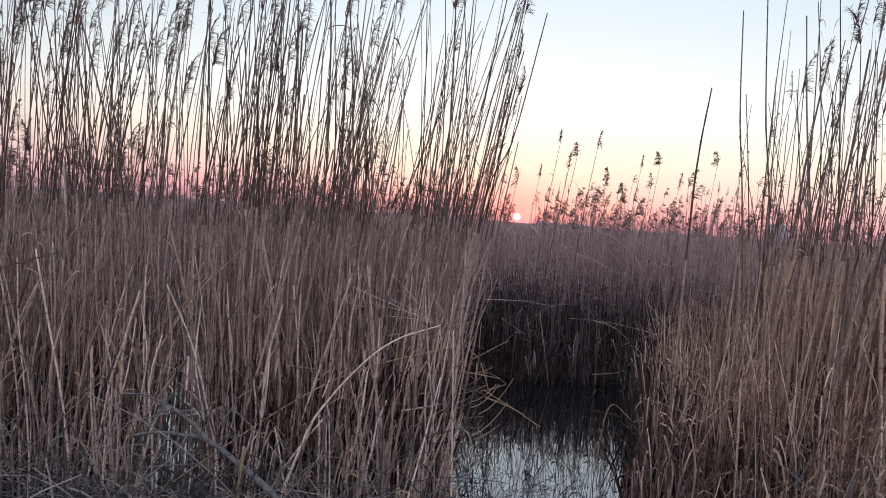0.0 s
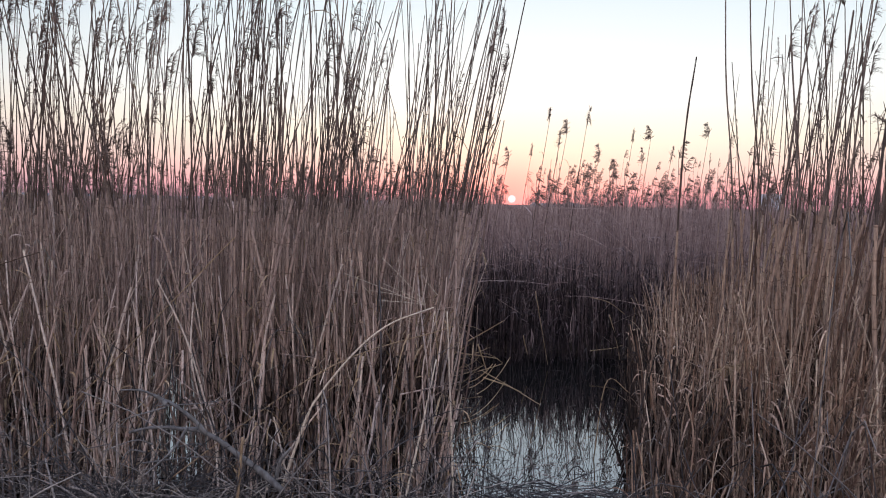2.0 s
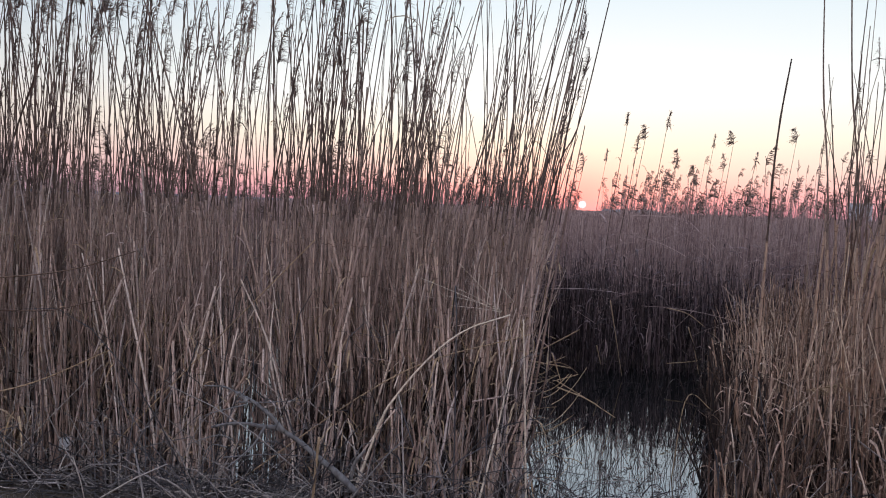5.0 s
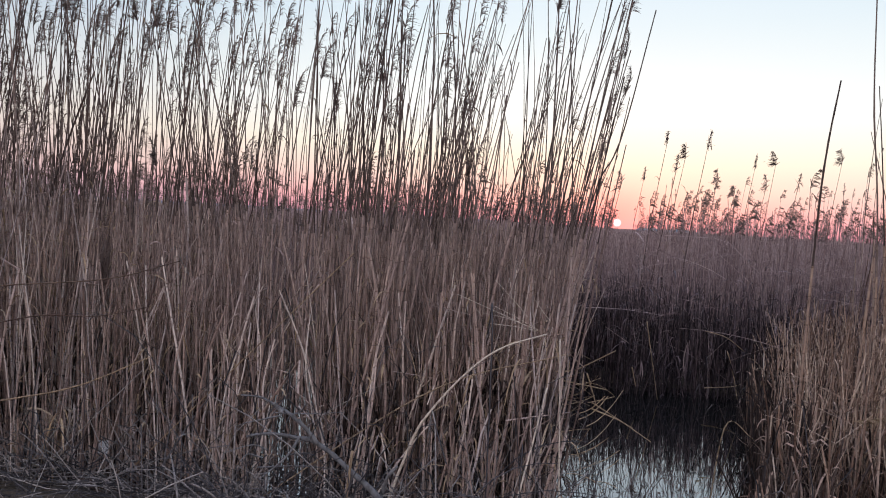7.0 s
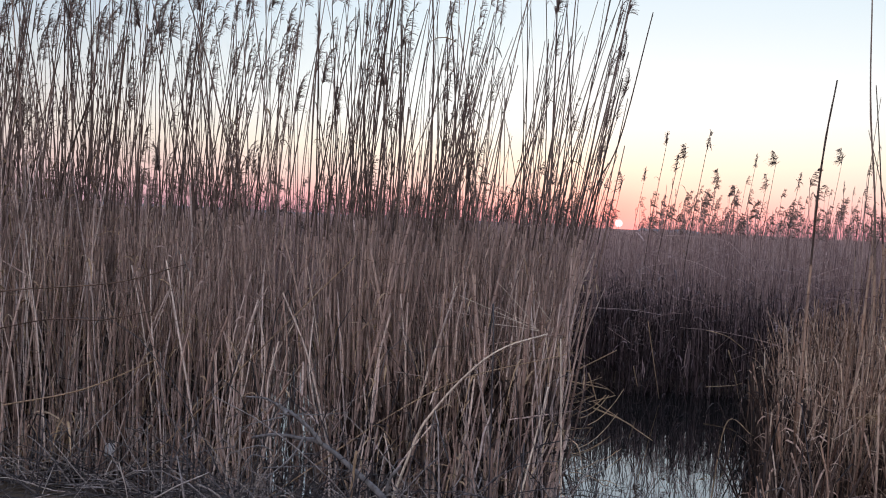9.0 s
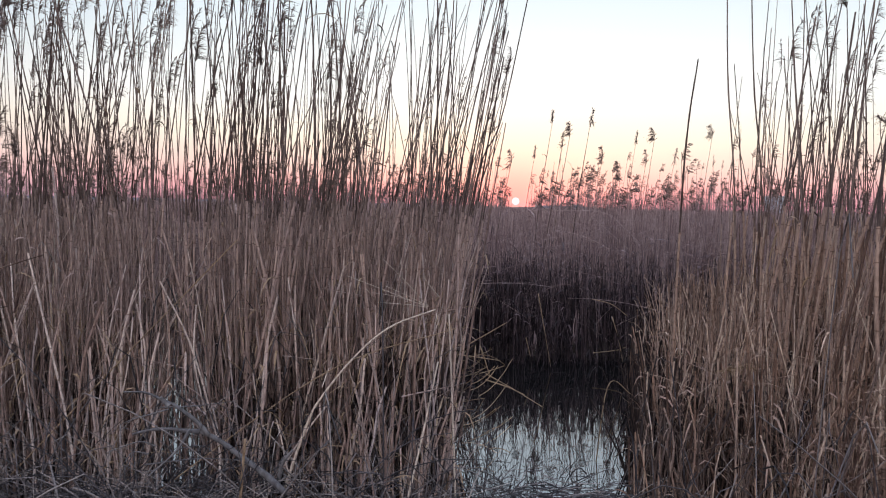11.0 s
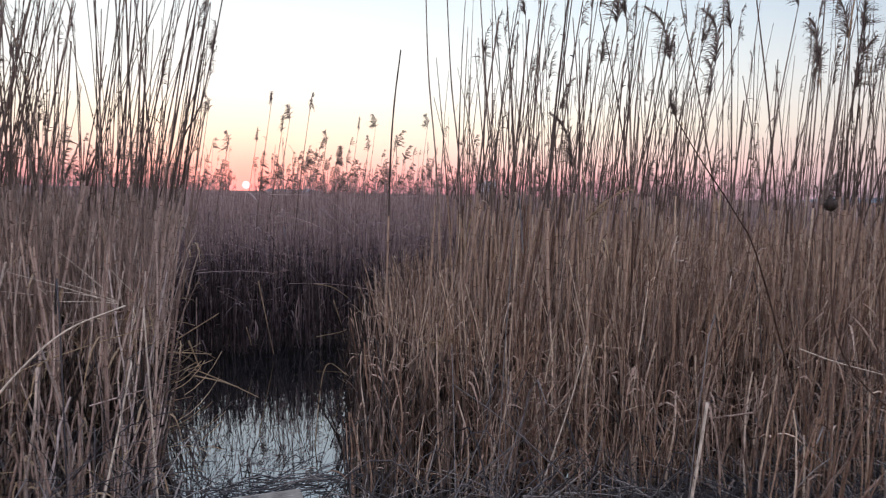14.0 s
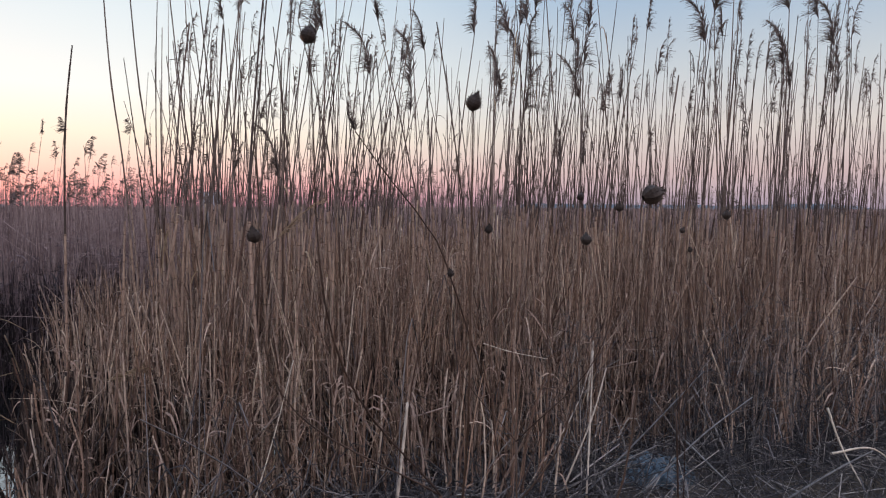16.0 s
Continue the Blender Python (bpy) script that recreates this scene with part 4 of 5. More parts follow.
ok = clear_of_opening(lines) | (lines[..., 2].max(axis=1) < 0.3)
lines, n = lines[ok], int(ok.sum())
tagged(new("bleached_straw", mesh_of("bleached_straw", *sweep(lines, gs.gamma(6, 0.0005, n)[:, None] * np.linspace(1, 0.7, 5)[None], 4), m_straw)), "bleached grey straws and twigs strewn along the bank", "plant litter", kind="stuff")
# trodden dead grass over the rest of the bank
gb = np.random.default_rng(92)
n = 10000
x, y = gb.uniform(-6, 8.5, n), gb.uniform(-4.5, 3.2, n)
x[7000:], y[7000:] = gb.uniform(2.6, 6.5, 3000), gb.uniform(0.0, 2.0, 3000)
ok = (y < bank_edge(x) - 0.45) & ~((x > 0.4) & (x < 1.1) & (y > 2.5))
x, y = x[ok], y[ok]
n = len(x)
r = gb.uniform(0.0012, 0.0026, n)
lines, radii = stalks(gb, x, y, ground_z(x, y), gb.gamma(3, 0.035, n) + 0.04, np.abs(gb.normal(0, 0.9, n)), gb.normal(0, 0.6, n), r, r * 0.3, 4, 3, (0, 0), 1.0)
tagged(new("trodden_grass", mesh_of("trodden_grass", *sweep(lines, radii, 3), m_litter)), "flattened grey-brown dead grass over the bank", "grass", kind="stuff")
# twigs washed up behind the board
n = 150
x, y = g.uniform(0.45, 1.35, n), 3.55 + g.normal(0, 0.09, n)
L, a, s = g.uniform(0.1, 0.4, n), g.normal(0, 0.5, n) + np.pi * (g.random(n) < 0.5), np.linspace(0, 1, 4)[None]
lines = np.stack((x[:, None] + np.cos(a)[:, None] * L[:, None] * s, y[:, None] + np.sin(a)[:, None] * L[:, None] * s * 0.6,
                  0.03 + g.uniform(0.0, 0.09, n)[:, None] + (g.normal(0, 0.22, n))[:, None] ** 2 * s + 0.03 * np.sin(s * 3 + a[:, None])), -1)
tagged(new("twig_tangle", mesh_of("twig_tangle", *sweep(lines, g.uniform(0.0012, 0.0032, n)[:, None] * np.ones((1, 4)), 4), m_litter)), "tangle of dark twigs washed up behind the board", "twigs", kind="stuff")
# grey dead stems tangled round the fallen branch and along the foot of the stand
n = 260
x = np.where(g.random(n) < 0.5, g.normal(-1.05, 0.3, n), g.uniform(-4.0, 0.2, n))
y = np.minimum(bank_edge(x) - 0.35, 3.4) + g.normal(0, 0.14, n)
L, a, s = g.gamma(3, 0.14, n), g.normal(0, 0.8, n) + np.pi * (g.random(n) < 0.5), np.linspace(0, 1, 6)[None]
rise = g.gamma(1.6, 0.35, n)[:, None]
lines = np.stack((x[:, None] + np.cos(a)[:, None] * L[:, None] * s, y[:, None] + np.sin(a)[:, None] * L[:, None] * s * 0.3,
                  0.08 + g.uniform(0, 0.1, n)[:, None] + L[:, None] * rise * (s - g.uniform(0, 0.9, n)[:, None] * s * s) + 0.02 * np.sin(s * 5 + a[:, None])), -1)
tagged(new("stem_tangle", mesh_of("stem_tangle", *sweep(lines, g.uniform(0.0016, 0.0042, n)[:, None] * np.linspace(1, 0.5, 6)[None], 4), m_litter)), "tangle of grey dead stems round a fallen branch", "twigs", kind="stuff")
# straws that hang out over the water from the stand's edge
n = 52
y = g.uniform(3.7, 5.2, n)
x = np.interp(y, [3.7, 5.1], [0.42, 0.34]) + g.normal(0, 0.05, n)
z = g.uniform(0.1, 0.75, n)
L, fall, s = g.uniform(0.06, 0.25, n), g.uniform(-0.8, 0.7, n), np.linspace(0, 1, 5)[None]
lines = np.stack((x[:, None] + L[:, None] * s, y[:, None] + g.normal(0, 0.3, n)[:, None] * L[:, None] * s, np.maximum(z[:, None] + L[:, None] * (0.25 * s - fall[:, None] * s * s), 0.01)), -1)
tagged(new("overhanging_straw", mesh_of("overhanging_straw", *sweep(lines, g.uniform(0.0012, 0.0024, n)[:, None] * np.ones((1, 5)), 4), m_leaf)), "pale broken straws hanging out over the water", "straw", kind="stuff")


# thin dead stems standing in the open water
n = 300
y = 3.75 + 2.6 * g.random(n) ** 1.6
lo, hi = np.interp(y, [3.3, 3.7, 5.1, 6.4], [0.5, 0.48, 0.42, 0.55]), np.interp(y, [3.3, 3.6, 4.5, 6.4], [1.1, 1.15, 1.45, 2.05])
u = g.random(n)
x = lo + (hi - lo) * np.where(g.random(n) < 0.25, u * u * 0.35, u)
r = g.uniform(0.001, 0.0026, n)
lines, radii = stalks(g, x, y, np.full(n, -0.1), 0.12 + g.gamma(2.2, 0.11, n), np.abs(g.normal(0, 0.3, n)), g.normal(0, 0.3, n), r, r * 0.5, 6, 4, (0, 0), 1.0, 0.3)
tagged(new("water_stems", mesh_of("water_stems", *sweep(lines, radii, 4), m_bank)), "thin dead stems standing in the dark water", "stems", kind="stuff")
# dry branching weeds at the foot of the rusty stand
def on_sheet(x, y):
    return np.hypot(x - 4.05, y - 1.65) < 0.3


def weeds(name, label, n, x0, x1, y0, y1, seed, mat):
    g = np.random.default_rng(seed)
    x = g.uniform(x0, x1, n)
    y = bank_edge(x) + g.uniform(y0, y1, n)
    ok = ~in_opening(x, y) & ~on_sheet(x, y)
    x, y = x[ok], y[ok]
    n = len(x)
    h = g.uniform(0.35, 1.05, n)
    main, rad = stalks(g, x, y, np.maximum(ground_z(x, y), -0.2), h, np.abs(g.normal(0, 0.16, n)), g.normal(0, 0.14, n), np.full(n, 0.0026), np.full(n, 0.0011), 6, 4, (0, 0), 1.0)
    sets = [sweep(main, rad, 4)]
    for level in range(9):
        f = g.integers(2, 6, n)
        p = main[np.arange(n), f]
        a, up, L = g.uniform(-np.pi, np.pi, n), g.uniform(0.1, 1.2, n), h * g.uniform(0.1, 0.38, n)
        d = np.stack((np.cos(a), np.sin(a), up), -1)
        d /= np.linalg.norm(d, axis=1, keepdims=True)
        s = np.linspace(0, 1, 4)[None, :, None]
        ln = p[:, None] + d[:, None] * s * L[:, None, None]
        ln[:, :, 2] += (0.12 * L)[:, None] * np.linspace(0, 1, 4)[None] ** 2 * g.normal(0, 1.5, n)[:, None]
        sets.append(sweep(ln, np.tile(np.linspace(0.0016, 0.0007, 4), (n, 1)), 3))
    tagged(new(name, mesh_of(name, *joined(*sets), mat)), label, "weeds", kind="stuff")


weeds("dry_weeds", "dry twiggy weeds tangled through the rusty reeds", 900, 1.62, 9.5, -0.35, 1.3, 71, m_rust)
weeds("dry_weeds", "dry twiggy weeds straying over the bank", 420, 3.6, 9.0, -0.9, 0.2, 73, m_litter)
weeds("dry_weeds", "grey twiggy weeds at the foot of the reeds", 80, -4.5, 0.4, -0.45, 0.35, 72, m_litter)


# ---------------------------------------------------------------- single things
def single(name, points, r0, r1, mat, label, category, k=18, knobs=0.05, group=""):
    v, qd = tube(points, r0, r1, k, 7, knobs, len(name) + k)
    o = np.array(points[0], float)
    ob = new(name, mesh_of(name, v - o, qd, mat))
    ob.location = o
    return tagged(ob, label, category, group)


single("bent_reed", [(-0.609, 3.463, 0.093), (-0.466, 3.463, 0.523), (-0.385, 3.463, 0.676), (-0.217, 3.463, 0.886), (-0.048, 3.463, 1.029), (0.178, 3.463, 1.12)], 0.0078, 0.0038, m_pale, "pale bleached reed bowed over among brown stalks", "reed", 24)
# the fallen branch
branch = new("fallen_branch")
branch.location = (-0.45, 3.3, 0.06)
bo = np.array((-0.45, 3.3, 0.06))


def limb(name, pts, r0, r1, parent, seed):
    v, qd = tube(np.array(pts) - bo, r0, r1, 26, 9, 0.16, seed)
    return part(name, mesh_of(name, v, qd, m_bark), parent)


limb("trunk", [(-0.525, 3.2, 0.281), (-0.635, 3.25, 0.352), (-0.728, 3.28, 0.406), (-0.827, 3.3, 0.473), (-0.881, 3.3, 0.508), (-0.945, 3.31, 0.534), (-1.035, 3.32, 0.537), (-1.112, 3.33, 0.542), (-1.208, 3.34, 0.532), (-1.287, 3.34, 0.511)], 0.0165, 0.006, branch, 3)
limb("twig", [(-0.907, 3.29, 0.526), (-0.962, 3.29, 0.59), (-1.021, 3.29, 0.638), (-1.073, 3.29, 0.674), (-1.121, 3.29, 0.694), (-1.163, 3.29, 0.717), (-1.215, 3.29, 0.734), (-1.305, 3.29, 0.734)], 0.011, 0.0035, branch, 4)
limb("knot", [(-1.089, 3.28, 0.67), (-1.115, 3.28, 0.694), (-1.125, 3.27, 0.716)], 0.013, 0.006, branch, 5)
limb("twig", [(-0.58, 3.3, 0.28), (-0.55, 3.26, 0.40), (-0.5, 3.24, 0.47)], 0.011, 0.007, branch, 7)
limb("twig", [(-1.0, 3.3, 0.55), (-1.05, 3.25, 0.46), (-1.16, 3.2, 0.36)], 0.008, 0.003, branch, 6)
tw = np.random.default_rng(8)
for i in range(10):
    a0 = np.array((tw.uniform(-1.35, -0.75), 3.28 + tw.normal(0, 0.06), tw.uniform(0.35, 0.72)))
    d0 = np.array((tw.normal(0, 0.2), tw.normal(0, 0.05), tw.normal(0.02, 0.14)))
    limb("twig", [tuple(a0), tuple(a0 + d0 * 0.5 + tw.normal(0, 0.025, 3)), tuple(a0 + d0)], 0.004, 0.0015, branch, 20 + i)
tagged(branch, "grey weathered fallen branch leaning among the reeds", "branch")

# the board at the water's edge
bm = bmesh.new()
bmesh.ops.create_cube(bm, size=1.0)
bmesh.ops.scale(bm, vec=(0.415, 0.85, 0.04), verts=bm.verts)
bmesh.ops.subdivide_edges(bm, edges=bm.edges, cuts=5, use_grid_fill=True)
for v in bm.verts:
    v.co.z += 0.004 * noise.noise(v.co * 6)
    if v.co.y > 0.4:
        v.co.y += 0.012 * noise.noise(Vector((v.co.x * 14, 0, 3)))
bmesh.ops.bevel(bm, geom=[e for e in bm.edges if len(e.link_faces) == 2 and e.calc_face_angle() > 1.0], offset=0.006, segments=2, affect="EDGES")
me = bpy.data.meshes.new("board")
bm.to_mesh(me)
bm.free()
me.materials.append(m_wood)
board = new("wooden_board", me)
board.matrix_world = pose(0.718, 2.995, 0.115, 1.0, 0, -6)
tagged(board, "weathered pale wooden board lying at the water's edge", "board")

# long broken stalks that cross the stands
BROKEN = [((-2.02, 3.6, 0.2), (-1.4, 3.62, 0.87), (-0.85, 3.6, 1.45)), ((-2.54, 3.2, 0.62), (-2.12, 3.2, 0.73), (-1.73, 3.2, 0.91)), ((2.16, 3.0, 0.08), (2.31, 3.0, 0.46), (2.44, 3.0, 0.85)),
          ((2.38, 3.25, 0.0), (2.58, 3.25, 0.44), (2.79, 3.25, 0.9)), ((3.3, 2.1, 0.1), (3.81, 2.1, 0.42), (4.02, 2.1, 0.69)), ((1.27, 4.3, -0.05), (1.34, 4.3, 0.51), (1.5, 4.3, 0.44)),
          ((-1.3, 3.5, 0.1), (-0.4, 3.6, 0.75), (0.3, 3.7, 0.98)), ((0.55, 4.4, 0.55), (0.75, 4.5, 0.42), (0.95, 4.5, 0.3))]
for i, pts in enumerate(BROKEN):
    single("broken_reed", pts, 0.0042, 0.0026, m_pale if i in (2, 4) else m_leaf, "broken dry reed stalk leaning across the stand", "reed", 14, 0.06, "broken reeds")
single("leaning_reed", [(0.03, 3.4, 0.06), (0.124, 3.46, 0.478), (0.197, 3.5, 0.843)], 0.0062, 0.0038, m_pale, "pale bleached reed leaning at the edge of the opening", "reed")
single("leaning_reed", [(0.305, 3.5, 0.02), (0.28, 3.55, 0.575), (0.254, 3.6, 1.076)], 0.0056, 0.0036, m_pale, "pale bleached reed standing at the edge of the opening", "reed")
single("reed_stub", [(-0.75, 3.2, 0.08), (-0.735, 3.2, 0.25), (-0.712, 3.2, 0.54)], 0.0075, 0.0065, m_leaf, "short yellowish reed stub beside the fallen branch", "reed")
single("reed_stub", [(2.6, 2.4, 0.05), (2.66, 2.4, 0.4), (2.7, 2.4, 0.68)], 0.0085, 0.0075, m_pale, "short bleached reed stub standing on the bank", "reed")
single("reed_stub", [(4.1, 2.2, 0.05), (4.17, 2.2, 0.45), (4.23, 2.2, 0.8)], 0.008, 0.006, m_pale, "short bleached reed stub standing on the bank", "reed")
single("bramble_stem", [(-2.5, 2.6, 1.2), (-2.06, 2.6, 1.29), (-1.59, 2.6, 1.35), (-1.29, 2.6, 1.44)], 0.0035, 0.002, m_dark, "thin dark bramble stem reaching through the reeds", "stem")
single("bramble_stem", [(-2.5, 2.6, 1.02), (-2.06, 2.6, 1.14), (-1.84, 2.6, 1.19), (-1.63, 2.6, 1.2), (-1.42, 2.6, 1.25)], 0.0032, 0.0018, m_dark, "thin dark bramble stem reaching through the reeds", "stem")
# a fan of thin snapped stalks at the edge of the stand
FAN = [((0.14, 3.72, 1.093), (-0.081, 3.69, 1.182), (-0.293, 3.66, 1.265)), ((0.146, 3.72, 1.096), (0.026, 3.69, 1.16), (-0.088, 3.66, 1.213)), ((0.146, 3.72, 1.093), (-0.01, 3.69, 1.148), (-0.155, 3.66, 1.175)), ((0.14, 3.72, 1.09), (0.049, 3.69, 1.108), (-0.127, 3.66, 1.123)), ((0.119, 3.72, 1.124), (0.02, 3.69, 1.236), (-0.096, 3.66, 1.353)), ((0.207, 3.72, 1.148), (0.16, 3.69, 1.204), (0.118, 3.66, 1.263)), ((-0.16, 3.72, 1.151), (-0.175, 3.69, 1.174), (-0.19, 3.66, 1.196))]
for pts in FAN:
    single("broken_reed", pts, 0.0022, 0.0014, m_pale, "thin pale snapped reed sticking out of the stand", "reed", 10, 0.06, "broken reeds")
# pale sticks and wisps against the far bank
FAR_STICKS = [((1.33, 6.7, 0.78), (1.4, 6.7, 0.43), (1.48, 6.7, 0.03)),
              ((2.0, 6.4, 0.6), (2.07, 6.4, 0.38), (2.12, 6.4, 0.16)),
              ((1.88, 6.7, 0.73), (2.08, 6.7, 0.68), (2.25, 6.7, 0.56)),
              ((0.47, 4.8, 0.66), (0.59, 4.8, 0.73), (0.74, 4.8, 0.82)),
              ((0.38, 4.6, 0.63), (0.53, 4.6, 0.61), (0.67, 4.6, 0.59)),
              ((0.53, 4.6, 0.69), (0.57, 4.6, 0.58), (0.6, 4.6, 0.49)),
              ((0.55, 4.4, 0.51), (0.7, 4.4, 0.46), (0.81, 4.4, 0.41)),
              ((1.91, 6.7, 0.18), (2.15, 6.7, 0.21), (2.24, 6.7, 0.24)),
              ((1.2, 6.6, 0.35), (1.25, 6.6, 0.16))]
for i, pts in enumerate(FAR_STICKS):
    single("broken_reed", pts, 0.0052, 0.003, m_leaf, "broken pale reed hanging over the dark water", "reed", 10, 0.06, "broken reeds")
for k, (x, y, z, w) in enumerate(((1.72, 6.68, 0.62, 0.36), (1.3, 6.7, 0.40, 0.2))):
    gw = np.random.default_rng(300 + k)
    ln = np.array([smooth_line([(0, 0, 0), (gw.normal(0, 0.015), gw.normal(0, 0.02), -w * 0.5), (gw.normal(-0.02, 0.035), gw.normal(0, 0.03), -w)], 6) for _ in range(5)])
    wisp = new("hanging_leaf", mesh_of("hanging_leaf", *ribbons(ln, np.tile([0.003, 0.008, 0.010, 0.009, 0.006, 0.002], (5, 1)), np.tile([0.95, 0.3, 0.0], (5, 1))), m_mid))
    wisp.location = (x, y, z)
    tagged(wisp, "withered pale reed leaf hanging on the far bank", "leaf", "hanging leaves")
# a pale plume that has dropped into the rusty stand, and one that droops before it
fallen = new("fallen_plume", mesh_of("fallen_plume", *plume_sets(np.random.default_rng(66), 0.24, 44, 0.6, 6, 1.3), m_leaf))
fallen.matrix_world = pose(1.72, 3.62, 0.77, 0, 75, 10)
tagged(fallen, "pale fallen reed plume caught among rusty stalks", "reed plume")
pale = [mesh_of("plume", *plume_sets(np.random.default_rng(67), 0.28, 40, 0.9, 4, 0.9), m_leaf)]
tall_reed([(1.9, 2.95, 0.05), (1.98, 2.8, 0.8), (2.05, 2.7, 1.4), (2.12, 2.66, 1.53)], 0.0045, 0, -45, 0, 910, None, "leaning reeds", 1.0, pale)
# sticks crossing above the plastic sheet
STICKS = [((3.42, 1.84, 0.09), (3.98, 1.72, 0.35), (4.38, 1.53, 0.68)), ((3.6, 1.55, 0.17), (3.92, 1.37, 0.43), (4.25, 1.21, 0.61)), ((4.07, 1.52, 0.34), (3.95, 1.25, 0.22), (3.85, 1.0, 0.12)),
          ((3.42, 1.78, 0.12), (3.52, 1.82, 0.53), (3.61, 1.86, 0.88)), ((3.43, 1.93, 0.13), (3.61, 1.86, 0.5), (3.71, 1.83, 0.77)), ((4.72, 0.93, 0.5), (4.67, 0.84, 0.3), (4.53, 0.69, 0.12)),
          ((4.6, 0.88, 0.27), (4.79, 0.71, 0.29), (5.0, 0.58, 0.12)), ((4.1, 1.0, 0.12), (4.44, 0.81, 0.25), (4.69, 0.69, 0.31)), ((3.28, 2.3, 0.40), (3.52, 2.12, 0.36), (3.74, 1.96, 0.3)), ((3.05, 2.19, 0.96), (3.13, 2.07, 0.92), (3.23, 1.91, 0.89))]
for i, pts in enumerate(STICKS):
    single("broken_reed", pts, 0.0062 if i < 5 else 0.0075 if i < 8 else 0.003, 0.0035 if i < 8 else 0.002, m_pale if i in (3, 4, 5, 6, 9) else m_bark, "dry stick lying across the bank beside the sheet", "stick", 14, 0.08, "sticks on the bank")
# a dark reed that leans with a ragged head
tall_reed([(3.7, 2.5, 0.06), (3.06, 2.43, 1.30), (2.85, 2.42, 1.58), (2.33, 2.15, 1.80), (2.0, 1.98, 1.95)], 0.0052, 2, 60, 0, 900, m_dark, "leaning reeds", 0.6)

# a crumpled sheet of plastic on the bank
bm = bmesh.new()
bmesh.ops.create_grid(bm, x_segments=44, y_segments=34, size=0.5)
for v in bm.verts:
    p = v.co.copy()
    v.co.x, v.co.y = p.x * 0.62, p.y * 0.5
    n1, n2 = noise.noise(Vector((p.x * 3.2, p.y * 3.2, 1))), noise.noise(Vector((p.x * 9, p.y * 9, 5)))
    n3 = noise.noise(Vector((p.x * 19, p.y * 19, 9)))
    v.co.z = 0.03 + 0.12 * abs(n1) + 0.07 * abs(n2) + 0.025 * n3 - 0.07 * (p.x * p.x + p.y * p.y) * 4
    v.co.x += 0.05 * n2
    v.co.y += 0.05 * n1
bmesh.ops.solidify(bm, geom=bm.faces[:], thickness=0.002)
me = bpy.data.meshes.new("sheet")
bm.to_mesh(me)
bm.free()
me.materials.append(m_sheet)
for f in me.polygons:
    f.use_smooth = True
sheet = new("plastic_sheet", me)
sheet.matrix_world = pose(4.1, 1.68, 0.1, 0, 0, 25) @ Matrix.Diagonal((0.82, 0.8, 0.75, 1))
tagged(sheet, "crumpled dirty blue-grey plastic sheet on the bank", "litter")

scrap = new("plastic_scrap", me.copy())
scrap.data.materials.clear()
scrap.data.materials.append(m_scrap)
scrap.matrix_world = pose(-2.4, 3.88, 0.17, 60, 10, 30) @ Matrix.Scale(0.15, 4)
tagged(scrap, "small crumpled whitish scrap caught in dead grass", "litter")

# dry weeds with dark bristly seed heads beside the path: node of the main stem, then the heads on it
WEEDS = [((0.635, 0.326, 1.50), [(0.510, 0.283, 1.734, 0.0036), (0.523, 0.212, 1.703, 0.0030), (0.600, 0.185, 1.674, 0.0046), (0.538, 0.366, 1.654, 0.0040), (0.660, 0.247, 1.652, 0.0032)]),
         ((0.83, 0.41, 1.46), [(0.831, 0.315, 1.669, 0.0038), (0.913, 0.397, 1.679, 0.0042), (0.750, 0.381, 1.652, 0.0036), (0.795, 0.458, 1.610, 0.0036)]),
         ((0.99, 0.33, 1.47), [(0.987, 0.286, 1.662, 0.0044), (0.989, 0.328, 1.647, 0.0032), (0.948, 0.304, 1.631, 0.0026)])]
OUTER = Vector((0.600, 0.185, 1.674))


def head_mesh(r, i):
    """An ovoid seed head with a pointed tip and short bristles all over."""
    g = np.random.default_rng(400 + i)
    prof = [(0.0, 0.25), (0.14, 0.66), (0.32, 0.95), (0.5, 1.0), (0.68, 0.88), (0.84, 0.62), (1.0, 0.36), (1.14, 0.14), (1.24, 0.04)]
    n = 14
    v = np.array([[(r * w * (1 + 0.12 * (k % 2)) * math.cos(k * 2 * math.pi / n), r * w * (1 + 0.12 * (k % 2)) * math.sin(k * 2 * math.pi / n), (t - 0.45) * r * 2.3) for k in range(n)] for t, w in prof])
    idx = np.arange(len(prof) * n).reshape(len(prof), n)
    nxt = np.roll(idx, -1, axis=1)
    quads = np.stack((idx[:-1], nxt[:-1], nxt[1:], idx[1:]), -1).reshape(-1, 4)
    m = 110
    ring, k = g.integers(1, len(prof) - 1, m), g.integers(0, n, m)
    root = v[ring, k]
    out = root * np.array([1.0, 1.0, 0.25]) / r + np.array([0, 0, 0.75]) + g.normal(0, 0.15, (m, 3))
    out /= np.linalg.norm(out, axis=1, keepdims=True)
    lines = root[:, None] * 0.95 + out[:, None] * np.linspace(0, 1, 3)[None, :, None] * (r * g.uniform(0.2, 0.5, m))[:, None, None]
    spikes = sweep(lines, np.tile(r * np.array([0.05, 0.035, 0.008]), (m, 1)), 3)
    return mesh_of("head", *joined((v.reshape(-1, 3), quads), spikes), m_head, smooth=False)


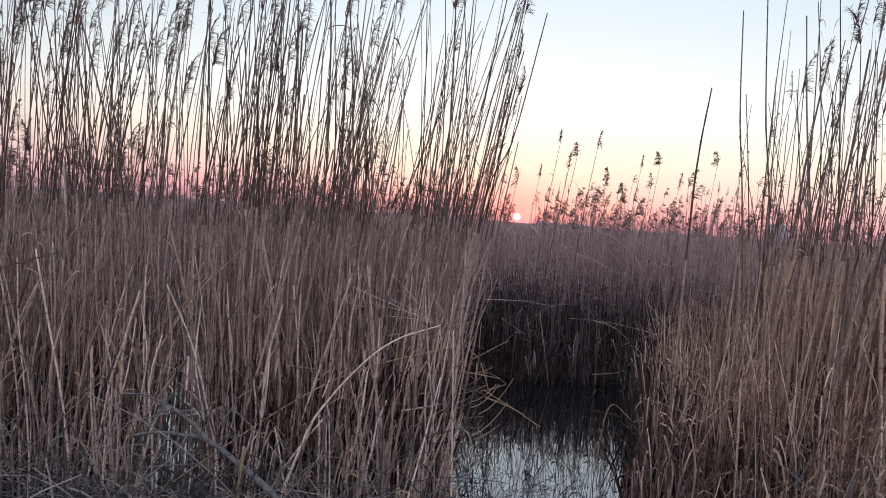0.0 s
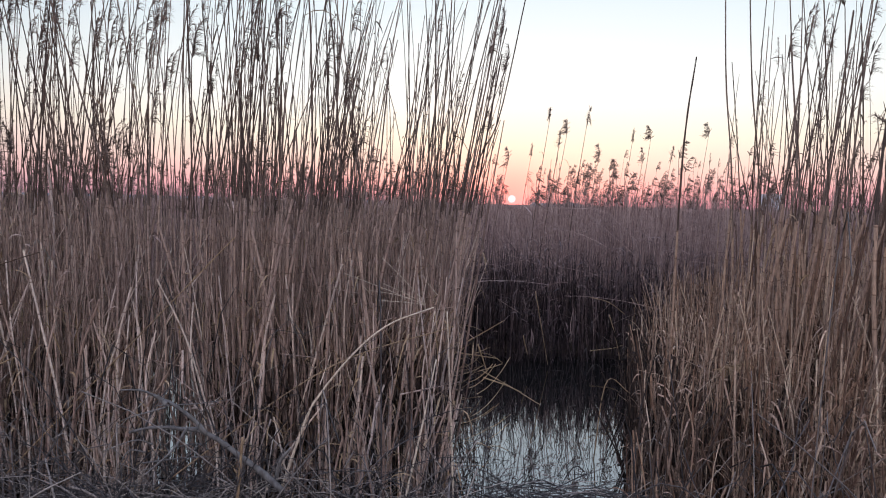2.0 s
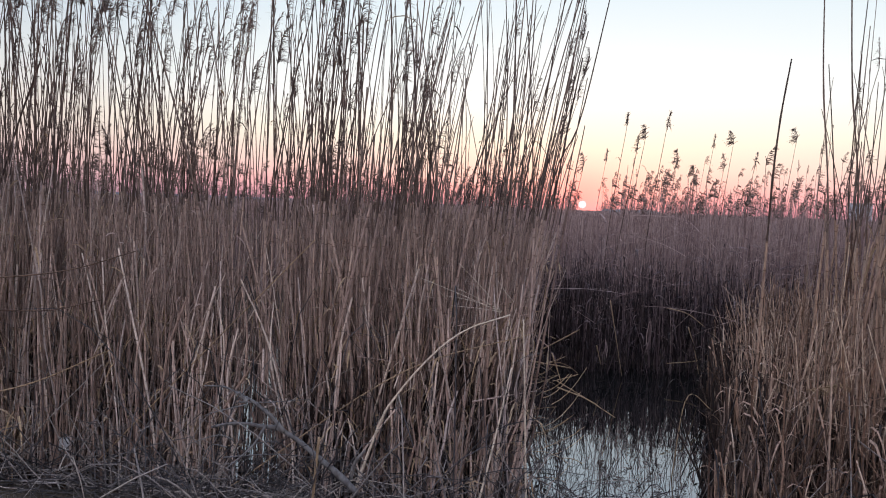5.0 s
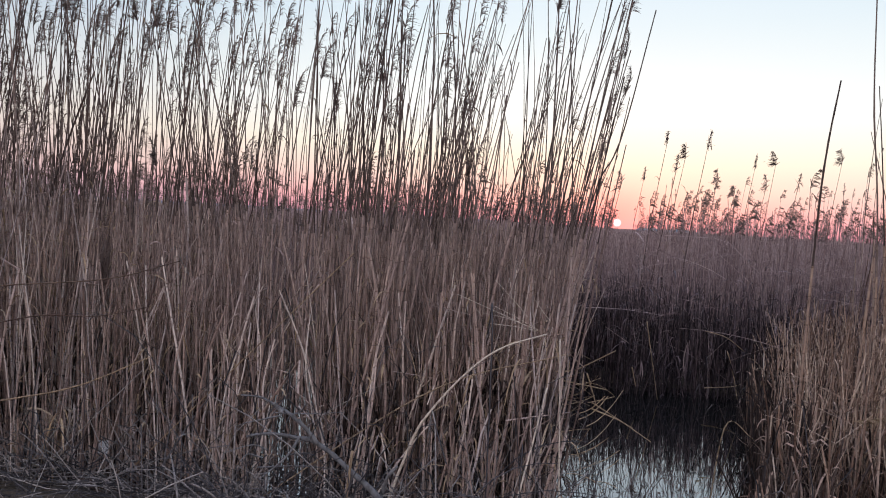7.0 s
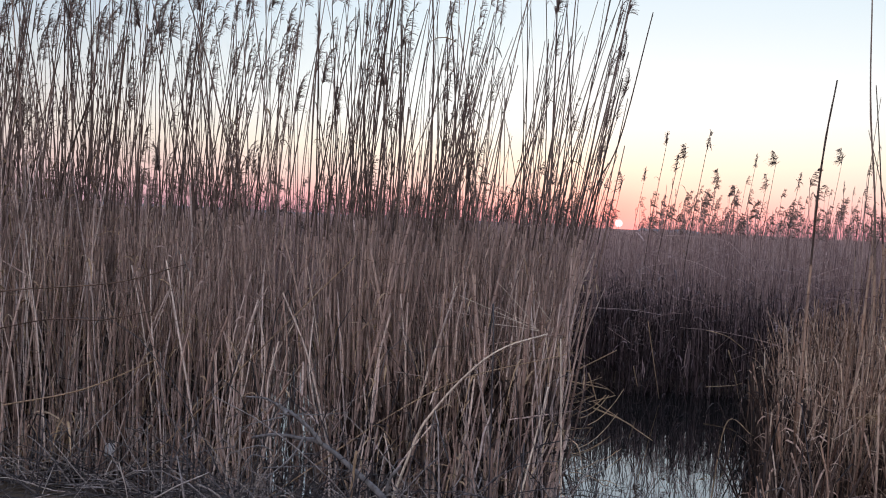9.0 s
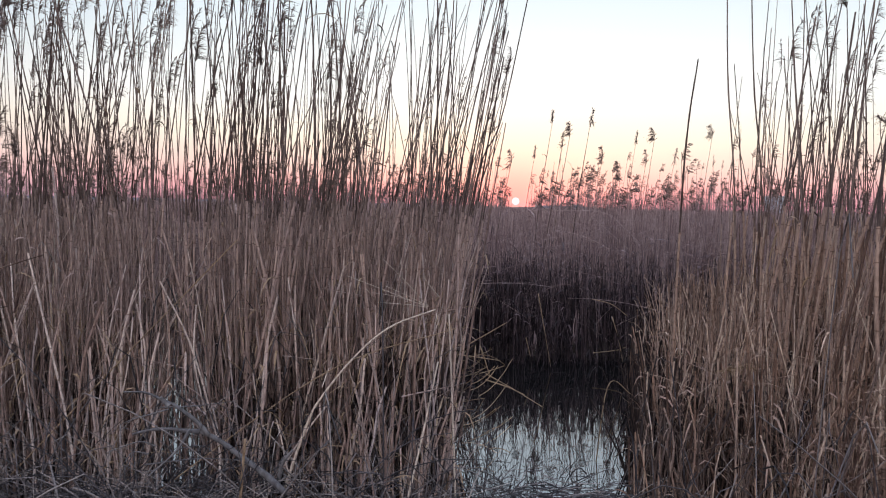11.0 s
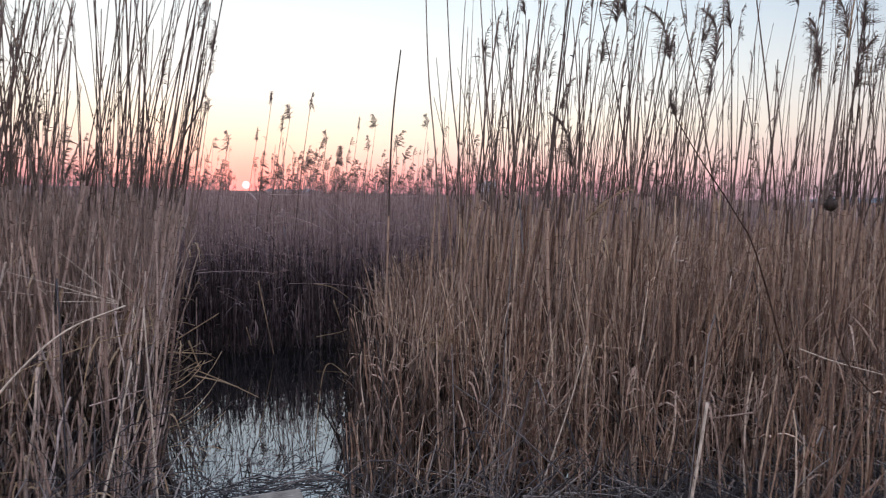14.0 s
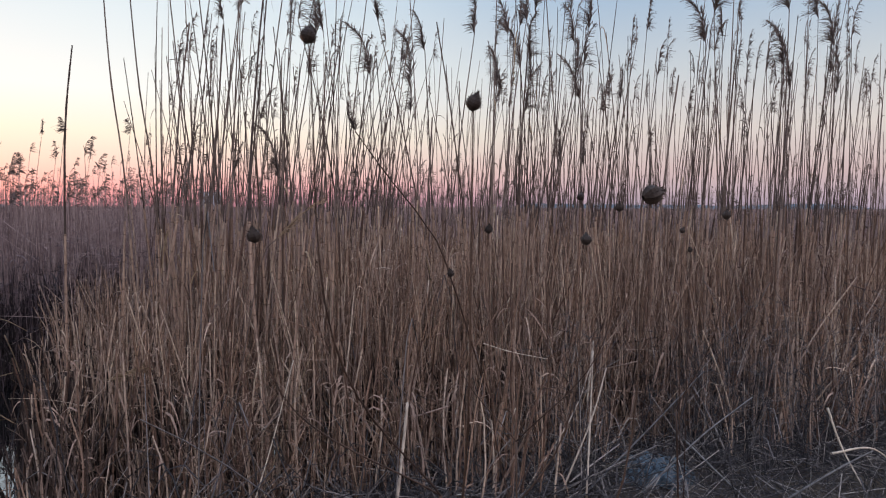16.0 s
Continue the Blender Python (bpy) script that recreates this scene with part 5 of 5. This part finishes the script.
for w, (node, heads) in enumerate(WEEDS):
    root = new("dry_weed")
    foot = Vector((node[0] + 0.10 + 0.04 * w, node[1] + 0.03 - 0.05 * w, 0.1))
    root.location = foot
    rel = Vector(node) - foot
    stem = [(0, 0, 0), tuple(rel * 0.35 + Vector((0.03, 0.01, 0))), tuple(rel * 0.7 + Vector((-0.012, 0.015, 0))), tuple(rel)]
    part("main_stem", mesh_of("main_stem", *tube(stem, 0.0015, 0.001, 30, 6, 0.08, w), m_dark), root)
    for k, (x, y, z, r) in enumerate(heads):
        i = 5 * w + k
        tip = Vector((x, y, z)) - foot
        start = rel * (1.0 - 0.035 * (k % 3))
        mid = start.lerp(tip, 0.5) + Vector((0.35 * (tip.x - start.x), 0.35 * (tip.y - start.y), -0.01))
        twig = part("branch", mesh_of("branch", *tube([tuple(start), tuple(mid), tuple(tip)], 0.0006, 0.0003, 16, 5, 0.06, i), m_dark), root)
        ob = part("head", head_mesh(r * 0.8, i), twig, "dark bristly ovoid seed head")
        sideways = (Vector((x, y, z)) - OUTER).length < 0.001
        ob.matrix_basis = Matrix.Translation(tip) @ pose(0, 0, 0, 25 * math.sin(i * 1.9), 72 if sideways else 22 * math.sin(i * 2.7 + 1), -48 if sideways else 40 * i)
    tagged(root, "dry weed with thin branches and dark seed heads", "dried flower", "seed heads by the path")


# short single reeds at the front of both stands
def short_reed(seed, length, name, mat, leaf_mat, label, group):
    g = np.random.default_rng(seed)
    line = smooth_line([(0, 0, 0), (g.normal(0.01, 0.012), g.normal(0, 0.01), length * 0.4), (g.normal(0.02, 0.02), g.normal(0, 0.02), length * 0.75), (g.normal(0.03, 0.035), g.normal(0, 0.03), length)], 13)
    r = g.uniform(0.0052, 0.0078)
    reed = new(name, mesh_of(name, *sweep(line[None], nodes_on(line, np.linspace(r, r * 0.7, 13), 0.16)[None], 6), mat))
    for _ in range(int(g.integers(1, 4))):
        part("leaf", mesh_of("leaf", *blades(g, line[None], 1, 0.3, 0.95, 0.26, 0.011, 1.0), leaf_mat), reed)
    return tagged(reed, label, "reed", group)


brown = [short_reed(700 + i, 0.6 + 0.075 * i, "short_reed", m_edge, m_leaf, "short dry brown reed stalk snapped off at its tip", "short reeds along the bank") for i in range(14)]
rusty = [short_reed(730 + i, 0.5 + 0.06 * i, "rusty_reed", m_rusty, m_rust, "short rust-coloured reed stalk standing beside the water", "rusty reeds along the bank") for i in range(12)]
g = np.random.default_rng(95)
for side in (-1, 1):
    count = 0
    while count < 290:
        b = g.uniform(-42, 4.5) if side < 0 else g.uniform(20, 70)
        r = g.uniform(3.5, 5.0)
        x, y = 0.06 + math.sin(radians(b)) * r, 0.14 + math.cos(radians(b)) * r
        if not (bank_edge(x) - 0.1 < y < bank_edge(x) + 1.0) or in_opening(np.array([x]), np.array([y]))[0] or -21.0 < b < -17.0 or (-13 < b < 4 and y < 3.8) or on_sheet(x, y):
            continue
        z = max(float(ground_z(x, y)), -0.2)
        kinds = brown if side < 0 else rusty
        first = count < len(kinds)
        kind = kinds[count] if first else kinds[int(g.integers(0, len(kinds)))]
        m = pose(x, y, z, g.normal(0, 4), g.normal(2, 6), g.uniform(0, 360))
        if first:
            kind.matrix_world = m
        else:
            copy_thing(kind, m)
        count += 1
